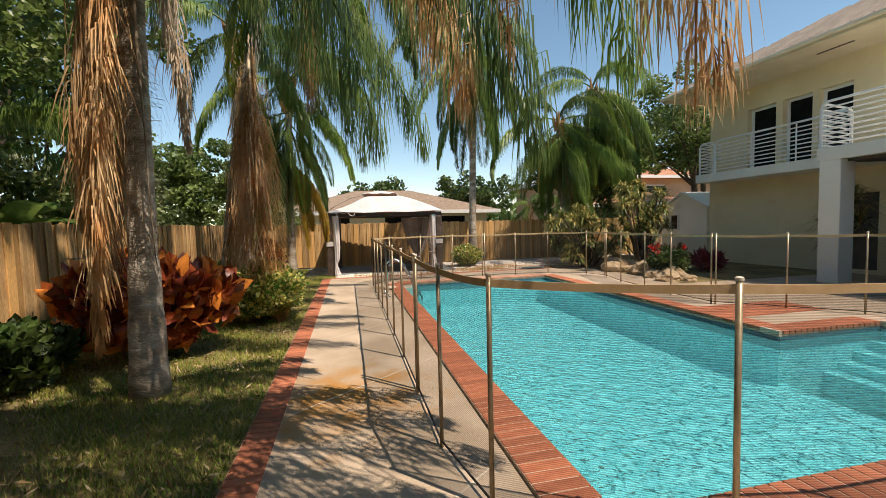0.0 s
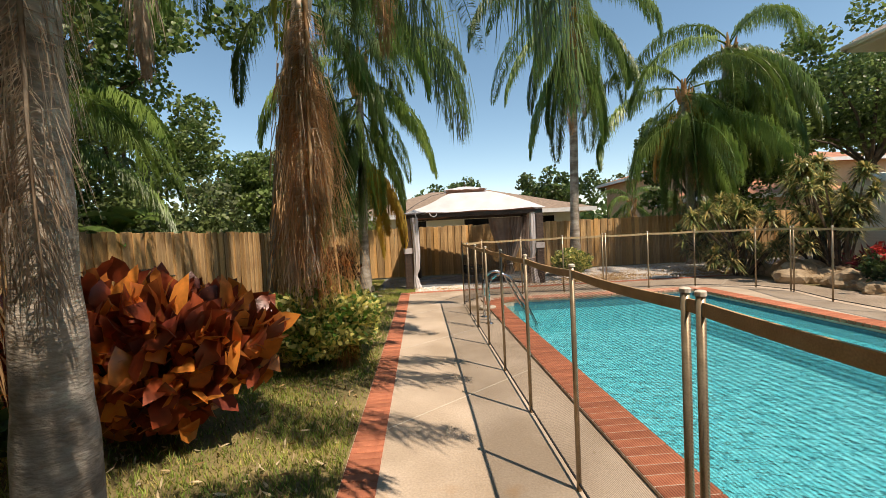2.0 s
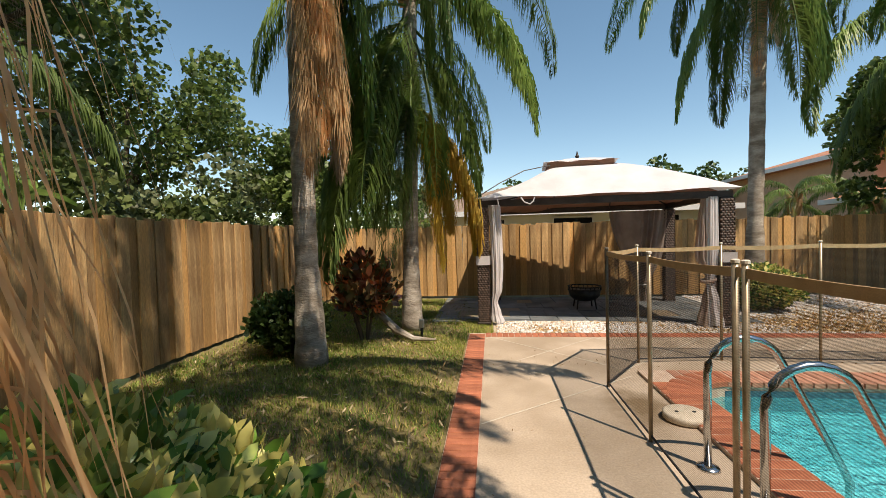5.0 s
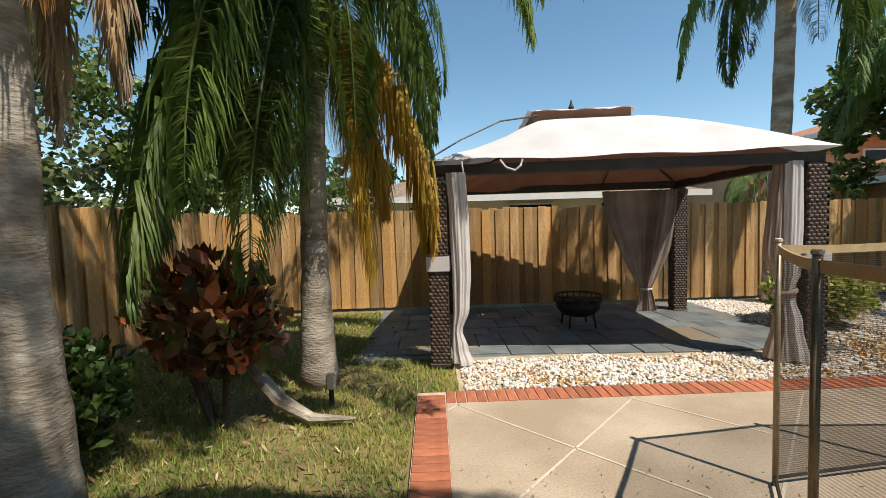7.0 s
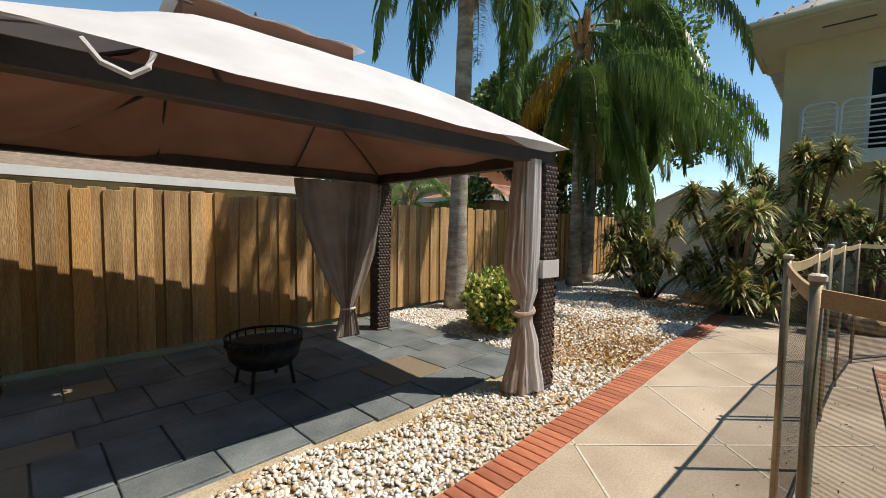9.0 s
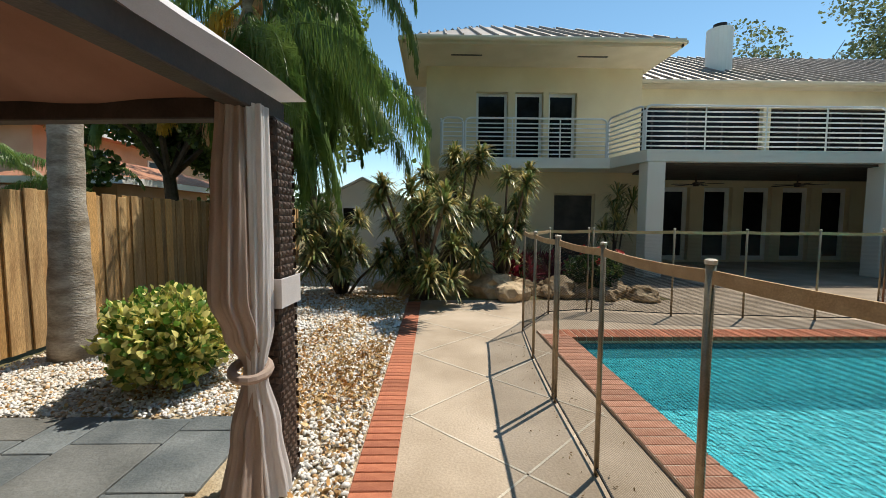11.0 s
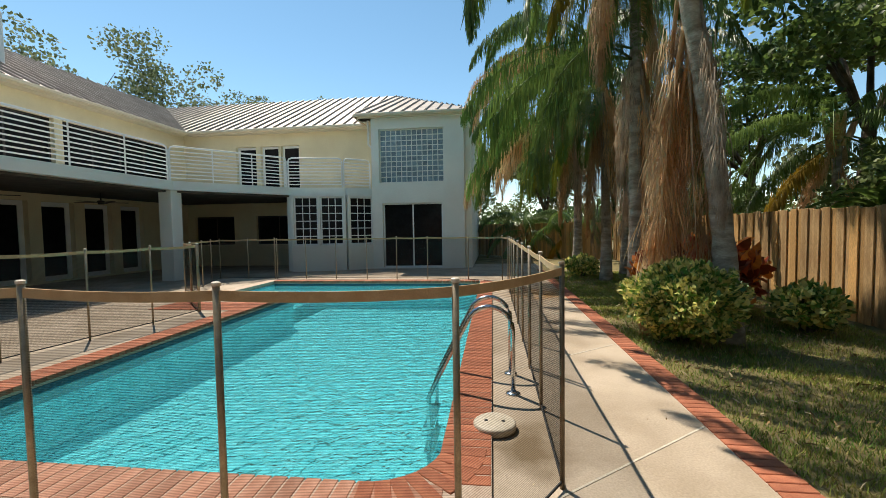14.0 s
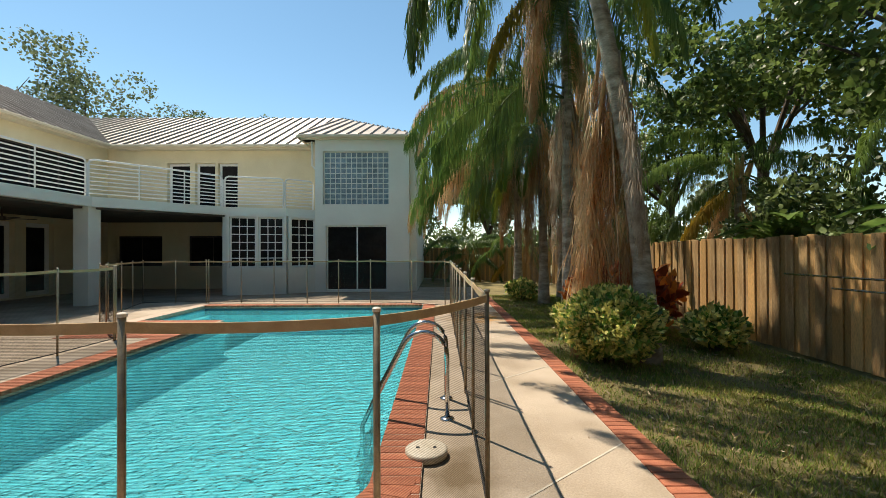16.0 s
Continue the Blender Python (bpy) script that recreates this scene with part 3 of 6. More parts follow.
def canopy(name, hx, hy, z0, tx, ty, z1, material, parent, label, sag=0.0, flare=0.25, dent=0.0, shift=0.0):
    """A hipped cloth roof from an eave rectangle to a smaller top, slightly concave, with a drop edge."""
    V, F = [], []
    n, m_ = 12, 8
    for sgn, ax in ((1, 0), (-1, 0), (1, 1), (-1, 1)):
        o = len(V)
        for j in range(m_ + 1):
            t = j / m_
            wx, wy = hx + (tx - hx) * t, hy + (ty - hy) * t
            z = z0 + (z1 - z0) * (t ** (1 + flare) if flare >= 0 else 1 - (1 - t) ** (1 - flare))
            for i in range(n + 1):
                s = -1 + 2 * i / n
                wob = 0.012 * math.sin(9 * s + sgn + ax * 2) * (1 - t)
                dz = -sag * (1 - s * s) * math.sin(math.pi * min(1, t + 0.15)) * 0.6
                px_ = sgn * wx if ax == 0 else s * wx
                slack = dent * math.sin(math.pi * t ** 0.8) * min(1, max(0, (-px_ - 0.45) / 0.5))
                V.append((px_ + shift, s * wy if ax == 0 else sgn * wy, z + dz + wob - slack))
        for j in range(m_):
            for i in range(n):
                q = (o + j * (n + 1) + i, o + j * (n + 1) + i + 1, o + (j + 1) * (n + 1) + i + 1, o + (j + 1) * (n + 1) + i)
                F.append(q if (sgn > 0) == (ax == 0) else q[::-1])
    bm = bmesh.new()
    vs = [bm.verts.new(p) for p in V]
    for q in F:
        bm.faces.new([vs[i] for i in q])
    bmesh.ops.remove_doubles(bm, verts=bm.verts, dist=0.025)
    return smooth(part(name, bm, material, parent, label))
canopy("canopy", GX + 0.16, GY + 0.14, HT + 0.035, 0.44, 0.40, 2.52, CANVAS, gazebo, "sun-bleached pale canvas roof", 0.05, -0.25, 0.09)
canopy("lining", GX + 0.04, GY + 0.04, HT - 0.04, 0.44, 0.40, 2.42, CANVAS_EDGE, gazebo, "reddish brown cloth underside", 0.06, -0.25, 0.19)
canopy("vent_canopy", 0.60, 0.52, 2.58, 0.05, 0.05, 2.70, CANVAS, gazebo, "small raised pale vent roof", 0.02, -0.2, 0.0, -0.13)
part("vent_frame", ring((-0.66, -0.46, 0.40, 0.46), (-0.64, -0.44, 0.38, 0.44), 2.44, 2.59), CANVAS_EDGE, gazebo)
part("spring_rib", tube([(-GX - 0.1, -GY - 0.1, 1.95), (-1.45, -1.02, 2.20), (-1.05, -0.78, 2.42), (-0.62, -0.5, 2.53)], 0.009, 6), BEAM, gazebo, "bare metal rib standing off the sagging canvas")
part("finial", tube([(-0.13, 0, 2.68), (-0.13, 0, 2.74), (-0.13, 0, 2.77), (-0.13, 0, 2.83)], [0.02, 0.035, 0.02, 0.006], 10), BEAM, gazebo)
for sx in (-1, 1):
    for sy in (-1, 1):
        part("hip_rib", tube([(sx * GX, sy * GY, HT - 0.05), (sx * 1.15, sy * 0.83, 2.17 if sx > 0 else 1.99), (sx * 0.6, sy * 0.48, 2.40 if sx > 0 else 2.33)], 0.014, 6), BEAM, gazebo)
    part("mid_rib", tube([(sx * 0.6, -GY, HT - 0.06), (sx * 0.6, -0.85, 2.10), (sx * 0.6, -0.5, 2.36)], 0.011, 6), BEAM, gazebo)
    part("back_rib", tube([(sx * 0.6, GY, HT - 0.06), (sx * 0.6, 0.85, 2.10), (sx * 0.6, 0.5, 2.36)], 0.011, 6), BEAM, gazebo)
part("torn_strap", tube([(-1.10, -GY - 0.15, 1.93), (-1.05, -GY - 0.17, 1.86), (-0.97, -GY - 0.18, 1.83), (-0.92, -GY - 0.18, 1.87), (-0.90, -GY - 0.16, 1.93)], 0.012, 6), CANVAS, gazebo, "torn hanging end of canvas")
part("torn_strap", tube([(-1.45, -GY - 0.15, 1.93), (-1.44, -GY - 0.17, 1.85), (-1.43, -GY - 0.16, 1.78)], 0.008, 6), CANVAS, gazebo)
for sx, sy in ((-1, -1), (1, -1)):
    part("tie_cloth", ring((sx * GX - 0.108, sy * GY - 0.108, sx * GX + 0.108, sy * GY + 0.108), (sx * GX - 0.10, sy * GY - 0.10, sx * GX + 0.10, sy * GY + 0.10), 0.92, 1.06), CURTAIN, gazebo, "pale cloth tie round the post")
def curtain(cx, cy, ang, top_w, tie_z, tie_w, bot_w, label, top=HB - 0.02, tie_off=0.0, cloth=CURTAIN):
    """A gathered, tied-back curtain with folds."""
    V, F = [], []
    n, rows = 64, 26
    folds = 4.3 if top_w < 0.5 else 7.2
    ca, sa = math.cos(ang), math.sin(ang)
    for j in range(rows + 1):
        t = j / rows
        z = top * (1 - t) + 0.015 * t
        if z > tie_z:
            q = (top - z) / (top - tie_z); w = top_w + (tie_w - top_w) * q ** 1.7; off = tie_off * q ** 1.5
        else:
            q = (tie_z - z) / tie_z; w = tie_w + (bot_w - tie_w) * q ** 0.7; off = tie_off
        for i in range(n + 1):
            s = i / n - 0.5
            u = i / n + 0.035 * math.sin(3.1 * t + 9 * i / n) + 0.05 * math.sin(7.3 * i / n + cx)
            amp = 0.55 + 0.45 * math.sin(11.0 * u + 1.7 * t + cx)
            dep = (0.022 + 0.05 * w) * amp * math.sin(2 * math.pi * folds * u) + 0.008 * math.sin(2 * math.pi * 2.3 * folds * u + 3 * t) * (1 - 0.6 * t) + 0.02 * math.sin(2.4 * t + cx)
            lx, ly = s * w + off, dep * min(1.0, 0.35 + w)
            V.append((cx + lx * ca - ly * sa, cy + lx * sa + ly * ca, z))
    for j in range(rows):
        for i in range(n):
            a = j * (n + 1) + i
            F.append((a, a + 1, a + n + 2, a + n + 1))
    o = smooth(part("curtain", (V, F), cloth, gazebo, label))
    part("tie", tube([(cx + tie_off * ca + 0.5 * tie_w * math.cos(a) * ca * 1.05 - 0.06 * math.sin(a) * sa, cy + tie_off * sa + 0.5 * tie_w * math.cos(a) * sa * 1.05 + 0.06 * math.sin(a) * ca, tie_z) for a in [2 * math.pi * k / 12 for k in range(13)]], 0.014, 6), CURTAIN, o)
def gathered(cx, cy, rows_, folds, cloth, seed, label):
    """A gathered hanging cloth, closed all round: rows of (height, half width, half depth, x shift, y shift), joined smoothly."""
    V, F = [], []
    n, sub = 72, 7
    for (za, wa, da, xa, ya), (zb, wb, db, xb, yb) in zip(rows_, rows_[1:]):
        for j in range(sub + (rows_[-1][0] == zb)):
            t = j / sub; e = t * t * (3 - 2 * t)
            z, w, d, ox, oy = za + (zb - za) * t, wa + (wb - wa) * e, da + (db - da) * e, xa + (xb - xa) * e, ya + (yb - ya) * e
            for i in range(n):
                a = 2 * math.pi * i / n
                q = 1 + 0.14 * math.sin(folds * a + seed + 0.9 * z + 0.6 * math.sin(2 * a)) + 0.10 * math.sin(2.0 * folds * a + 2.3 * seed - 1.7 * z)
                V.append((cx + ox + w * q * math.cos(a), cy + oy + d * q * math.sin(a), z + (0.012 * math.sin(3 * a + seed) if z < 0.05 else 0)))
    m_ = len(V) // n
    for j in range(m_ - 1):
        for i in range(n):
            i2 = (i + 1) % n
            F.append((j * n + i, j * n + i2, (j + 1) * n + i2, (j + 1) * n + i))
    return smooth(part("curtain", (V, F), cloth, gazebo, label))
gathered(GX - 0.17, -GY - 0.03, [(HB + 0.02, 0.07, 0.05, 0.0, 0.0), (1.3, 0.075, 0.05, 0.0, 0.0), (0.85, 0.07, 0.05, -0.01, 0.0), (0.66, 0.04, 0.035, -0.04, 0.0), (0.36, 0.075, 0.06, 0.0, -0.01), (0.03, 0.10, 0.08, 0.03, -0.02)], 7, CURTAIN, 1.3, "pale gauze curtain gathered beside its post")
# inner layer, coloured as the curtain's side away from the sun
gathered(GX - 0.235, -GY + 0.04, [(HB + 0.02, 0.065, 0.06, 0.02, 0.0), (1.45, 0.085, 0.07, 0.0, 0.0), (1.0, 0.095, 0.08, -0.02, 0.0), (0.83, 0.08, 0.07, 0.02, -0.02), (0.66, 0.045, 0.045, 0.06, -0.05), (0.36, 0.085, 0.07, 0.03, -0.03), (0.03, 0.12, 0.10, 0.0, -0.02)], 8, CURTAIN_TAUPE_SHADE, 4.1, "inner curtain with shade in its taupe, gathered and tied low beside its post")
gathered(-GX + 0.19, -GY - 0.05, [(HB + 0.02, 0.085, 0.055, 0.0, 0.0), (1.4, 0.08, 0.055, 0.02, 0.0), (0.9, 0.075, 0.055, 0.03, 0.0), (0.55, 0.065, 0.05, 0.02, 0.0), (0.34, 0.04, 0.04, -0.02, 0.0), (0.18, 0.065, 0.05, 0.0, -0.01), (0.03, 0.09, 0.07, 0.03, -0.02)], 8, CURTAIN, 2.2, "pale gauze curtain gathered and tied low beside its post")
part("tie", tube([(GX - 0.22 + 0.085 * math.cos(a), -GY - 0.01 + 0.075 * math.sin(a), 0.665 + 0.02 * math.sin(a + 1)) for a in [2 * math.pi * k / 16 for k in range(17)]], 0.022, 8), CURTAIN_TAUPE_SHADE, gazebo, "twisted cloth tie round the curtain")
curtain(GX - 0.50, GY - 0.10, 0.0, 1.2, 0.34, 0.16, 0.34, "wide gauze curtain, its shade coloured brown, swagged and tied low", tie_off=0.0, cloth=CURTAIN_SHADE)

# fire pit
pit = thing("fire_pit", "round black iron fire pit bowl on short legs", "fire pit", pose(0.68, 16.05, 0.0))
smooth(part("bowl", tube([(0, 0, 0.14), (0, 0, 0.17), (0, 0, 0.24), (0, 0, 0.34), (0, 0, 0.35), (0, 0, 0.33), (0, 0, 0.2)], [0.10, 0.2, 0.265, 0.285, 0.30, 0.275, 0.16], 28), IRON, pit))
part("rim", tube([(0.29 * math.cos(2 * math.pi * k / 24), 0.29 * math.sin(2 * math.pi * k / 24), 0.41) for k in range(25)], 0.012, 6), IRON, pit)
for k in range(22):
    a = 2 * math.pi * k / 22
    part("bar", tube([(0.287 * math.cos(a), 0.287 * math.sin(a), 0.34), (0.29 * math.cos(a), 0.29 * math.sin(a), 0.41)], 0.007, 5), IRON, pit)
for k in range(4):
    a = math.pi / 4 + k * math.pi / 2
    part("leg", tube([(0.2 * math.cos(a), 0.2 * math.sin(a), 0.22), (0.24 * math.cos(a), 0.24 * math.sin(a), 0.0)], 0.014, 6), IRON, pit)

# ---- the house ----
house = thing("house", "two-storey cream stucco house with balconies and metal roof", "house", kind="structure")
def pane_window(a, b, z0, z1, cols, rows, frame_mat=WHITE, depth=0.06, glass=GLASS, label="", fw=0.06, mw=0.022):
    """A window or glazed door standing from a to b (face on the left): frame, muntins, each pane."""
    a, b = Vector((*a, 0)), Vector((*b, 0))
    d = b - a; L = d.length; d.normalize(); nrm = Vector((-d.y, d.x, 0))
    m = Matrix.Translation(a - nrm * depth) @ Matrix((d, nrm, Vector((0, 0, 1)))).transposed().to_4x4()
    bm = bmesh.new()
    box(bm, (0, -0.03, z0), (fw, 0.03, z1)); box(bm, (L - fw, -0.03, z0), (L, 0.03, z1)); box(bm, (fw, -0.03, z1 - fw), (L - fw, 0.03, z1)); box(bm, (fw, -0.03, z0), (L - fw, 0.03, z0 + fw))
    cw, ch = (L - 2 * fw) / cols, (z1 - z0 - 2 * fw) / rows
    for c in range(1, cols):
        box(bm, (fw + c * cw - mw / 2, -0.02, z0 + fw), (fw + c * cw + mw / 2, 0.024, z1 - fw))
    for r in range(1, rows):
        box(bm, (fw, -0.018, z0 + fw + r * ch - mw / 2), (L - fw, 0.022, z0 + fw + r * ch + mw / 2))
    bmesh.ops.transform(bm, matrix=m, verts=bm.verts)
    w = part("window", bm, frame_mat, house, label)
    for c in range(cols):
        for r in range(rows):
            bm = box(bmesh.new(), (fw + c * cw, -0.008, z0 + fw + r * ch), (fw + (c + 1) * cw, 0.0, z0 + fw + (r + 1) * ch))
            bmesh.ops.transform(bm, matrix=m, verts=bm.verts)
            part("pane", bm, glass, w)
    return w
EZ = 5.62
# right wing, facing the pool's end
wall("wall", (4.75, -0.9), (1.35, -0.9), 0, EZ, 0.25, STUCCO_W, [(0.38, 2.60, 0.04, 2.40), (0.28, 2.66, 3.16, 5.10)], house, "white stucco wall of the wing by the pool")
wall("wall", (1.35, -0.9), (1.35, -9), 0, EZ, 0.25, STUCCO_W, (), house)
wall("wall", (4.75, -2.5), (4.75, -1.15), 2.95, EZ, 0.25, STUCCO, (), house)
slab("band_course", (1.30, -0.9, 2.86), (4.75, -0.82, 3.06), STUCCO_W, house)
slab("sill", (1.95, -0.9, 3.08), (4.55, -0.80, 3.16), STUCCO_W, house)
door = pane_window((4.37, -0.9), (2.15, -0.9), 0.04, 2.40, 2, 1, WHITE, 0.08, GLASS, "sliding glass door with dark panes", 0.05, 0.05)
part("handle", box(bmesh.new(), (3.20, -0.955, 1.0), (3.23, -0.925, 1.25)), WHITE, door)
gb = pane_window((4.47, -0.9), (2.09, -0.9), 3.16, 5.10, 12, 10, STUCCO_W, 0.05, GLASSBLOCK, "glass block window", 0.03, 0.03)
# bay below the balcony
BAY = [(7.40, -2.4), (7.40, 0.30), (5.60, -0.20), (4.75, -0.88)]
for (p, q), hs in zip(zip(BAY, BAY[1:]), ([(1.2, 2.62, 0.92, 2.64)], [(0.08, 0.90, 0.92, 2.64), (0.98, 1.78, 0.92, 2.64)], [(0.10, 0.98, 0.92, 2.64)])):
    wall("wall", p, q, 0, 2.7, 0.18, STUCCO_W, hs, house)
    A, B = Vector(p), Vector(q); dd = (B - A).normalized()
    for h_ in hs:
        pane_window(tuple(A + dd * h_[0]), tuple(A + dd * h_[1]), 0.92, 2.64, 3, 6, WHITE, 0.04, GLASS, "white gridded bay window", 0.05, 0.028)
# covered patio walls
wall("wall", (13.7, -2.5), (4.75, -2.5), 0, EZ, 0.25, STUCCO, [(0.6, 2.4, 0.9, 2.1), (3.4, 5.3, 0.9, 2.1), (2.6, 3.5, 2.98, 5.0), (3.7, 4.5, 2.98, 5.0), (4.6, 5.4, 2.98, 5.0)], house, "cream stucco wall")
for s0, s1 in ((0.6, 2.4), (3.4, 5.3)):
    pane_window((13.7 - s0, -2.5), (13.7 - s1, -2.5), 0.9, 2.1, 2, 1, BEAM, 0.08, GLASS, "dark sliding window")
for s0, s1 in ((2.6, 3.5), (3.7, 4.5), (4.6, 5.4)):
    pane_window((13.7 - s0, -2.5), (13.7 - s1, -2.5), 2.98, 5.0, 1, 1, WHITE, 0.05, GLASS, "french balcony door", 0.09)
LOW = [(8.0 - y, 8.0 - y + 0.95) for y in (7.6, 6.3, 4.9, 3.6, 2.3, 1.0)]
UP = [(0.2, 4.9), (5.15, 9.4)]
wall("wall", (13.7, 8.0), (13.7, -2.5), 0, EZ, 0.25, STUCCO, [(a, b, 0.05, 2.42) for a, b in LOW] + [(a, b, 3.0, 4.95) for a, b in UP], house, "cream stucco wall behind the covered patio")
for a, b in LOW:
    pane_window((13.7, 8.0 - a), (13.7, 8.0 - b), 0.05, 2.42, 1, 1, WHITE, 0.05, GLASS, "white framed french door", 0.14)
for a, b in UP:
    pane_window((13.7, 8.0 - a), (13.7, 8.0 - b), 3.0, 4.95, 4, 1, BEAM, 0.06, GLASS, "dark sliding glass doors", 0.05, 0.05)
# left block
wall("wall", (12.3, 13.6), (12.3, 8.0), 0, EZ + 0.1, 0.25, STUCCO, [(1.15, 2.05, 3.0, 4.92), (2.25, 3.05, 3.0, 4.92), (3.2, 4.0, 3.0, 4.92), (3.4, 4.6, 0.05, 2.1)], house, "cream stucco wall of the end block")
wall("wall", (12.05, 8.0), (13.7, 8.0), 0, EZ + 0.1, 0.25, STUCCO, (), house)
wall("wall", (20, 13.6), (12.05, 13.6), 0, EZ + 0.1, 0.25, STUCCO, (), house)
for s0, s1 in ((1.15, 2.05), (2.25, 3.05), (3.2, 4.0)):
    pane_window((12.3, 13.6 - s0), (12.3, 13.6 - s1), 3.0, 4.92, 1, 1, WHITE, 0.05, GLASS, "tall white framed balcony door", 0.08)
# a flat dark pane stands in for the shade inside this doorway
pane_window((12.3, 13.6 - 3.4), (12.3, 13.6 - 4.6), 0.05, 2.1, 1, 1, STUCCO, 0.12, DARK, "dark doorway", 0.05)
for y in (9.25, 13.35):
    lamp = thing("wall_lamp", "small bronze wall lamp on cream stucco", "wall lamp", group="balcony wall lamps")
    part("housing", tube([(12.22, y, 4.35), (12.22, y, 4.55)], [0.055, 0.07], 10), BEAM, lamp)
    part("bracket", box(bmesh.new(), (12.22, y - 0.03, 4.42), (12.302, y + 0.03, 4.50)), BEAM, lamp)
# balcony slab, beam, columns
EDGE = [(11.1, 13.5), (11.1, 9.0), (9.7, 8.75), (9.7, 3.0), (7.40, 0.33), (5.60, -0.17), (4.72, -0.86)]
inner = [(4.75, -2.5), (13.7, -2.5), (13.7, 8.0), (12.3, 8.0), (12.3, 13.5)]
part("balcony_slab", extrude_poly(EDGE + inner, 2.70, 2.97), STUCCO_W, house, "white balcony slab edge")
# separate sheet just below the white slab, in the doorway pane's dark brown
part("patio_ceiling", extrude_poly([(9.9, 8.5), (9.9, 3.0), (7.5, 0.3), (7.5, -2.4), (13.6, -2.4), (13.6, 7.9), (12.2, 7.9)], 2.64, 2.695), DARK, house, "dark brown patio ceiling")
for x, y in ((9.92, 8.50), (9.95, 2.85)):
    slab("column", (x - 0.21, y - 0.21, 0), (x + 0.21, y + 0.21, 2.70), STUCCO_W, house, 0.012, "white square column")
for x, y in ((11.7, 6.3), (11.7, 3.4)):
    fan = thing("ceiling_fan", "dark ceiling fan at rest under the patio ceiling", "ceiling fan", group="patio fans")
    part("rod", tube([(x, y, 2.64), (x, y, 2.42), (x, y, 2.40), (x, y, 2.30)], [0.02, 0.02, 0.09, 0.07], 12), BEAM, fan)
    for k in range(5):
        bm = box(bmesh.new(), (0.12, -0.06, 2.35), (0.66, 0.06, 2.362), 0.003)
        bmesh.ops.transform(bm, matrix=Matrix.Translation((x, y, 0)) @ Matrix.Rotation(k * 1.2566 + 0.3, 4, "Z"), verts=bm.verts)
        part("blade", bm, BEAM, fan)
# railings
def railing(a, b, label):
    """One balcony railing panel: rounded outer frame, inner posts, eight bars."""
    a, b = Vector((*a, 2.97)), Vector((*b, 2.97))
    d = (b - a); L = d.length; d.normalize()
    root = thing("balcony_railing", label, "railing", group="balcony railings")
    P = lambda s, z: a + d * s + Vector((0, 0, z))
    e, r_ = 0.03, 0.12
    fr = [P(e, 0.0), P(e, 1.02 - r_), P(e + 0.3 * r_, 1.02 - 0.3 * r_), P(e + r_, 1.02), P(L - e - r_, 1.02), P(L - e - 0.3 * r_, 1.02 - 0.3 * r_), P(L - e, 1.02 - r_), P(L - e, 0.0)]
    part("frame", tube(fr, 0.028, 8), WHITE, root)
    n = max(1, round(L / 1.35))
    for k in range(1, n):
        part("baluster", tube([P(L * k / n, 0), P(L * k / n, 1.0)], 0.018, 6), WHITE, root)
    for k in range(8):
        z = 0.10 + 0.112 * k
        part("bar", tube([P(e, z), P(L - e, z)], 0.018, 6), WHITE, root)
inset = [(11.16, 13.45), (11.16, 12.85), (11.16, 9.05), (9.78, 8.78), (9.78, 3.03), (7.45, 0.40), (5.62, -0.10), (4.80, -0.75)]
inset = [(x + 0.03, y) for x, y in inset]
railing((12.25, 13.42), inset[0], "white metal balcony railing with eight horizontal bars")
for p, q in zip(inset, inset[1:]):
    railing(p, q, "white metal balcony railing with eight horizontal bars")
# roofs
def roof_plane(name, quad, rib=(0, 1), seam=0.42, label="standing seam metal roof slope"):
    """A sloping roof sheet with thickness and raised seams running from its eave (q0-q1) up to its ridge (q3-q2)."""
    q = [Vector(p) for p in quad]
    n = (q[1] - q[0]).cross(q[3] - q[0]).normalized()
    if n.z < 0:
        n = -n
    V = [p for p in q] + [p - n * 0.05 for p in q]
    sheet = part(name, (V, [(0, 1, 2, 3), (7, 6, 5, 4), (0, 4, 5, 1), (1, 5, 6, 2), (2, 6, 7, 3), (3, 7, 4, 0)]), ROOF_METAL, house, label)
    e = q[1] - q[0]; L = e.length; ed = e.normalized()
    up = (n.cross(ed)).normalized()
    if up.z < 0:
        up = -up
    t0, t1 = (q[3] - q[0]).dot(ed), (q[2] - q[0]).dot(ed)
    H = max((q[3] - q[0]).dot(up), (q[2] - q[0]).dot(up))
    lo, hi = min(0, t0), max(L, t1)
    k = lo + seam / 2
    while k < hi:
        top = H
        if k < t0 and t0 > 0: top = H * k / t0
        if k > t1 and t1 < L: top = H * (L - k) / (L - t1)
        bot = 0.0
        if k < 0 and t0 < 0: bot = H * k / t0
        if k > L and t1 > L: bot = H * (k - L) / (t1 - L)
        if top - bot > 0.15:
            bm = box(bmesh.new(), (-0.018, bot, 0.0), (0.018, top, 0.065))
            m = Matrix.Translation(q[0] + ed * k) @ Matrix((ed, up, n if ed.cross(up).dot(n) > 0 else -n)).transposed().to_4x4()
            bmesh.ops.transform(bm, matrix=m, verts=bm.verts)
            part("seam", bm, ROOF_METAL, sheet)
        k += seam
    return sheet
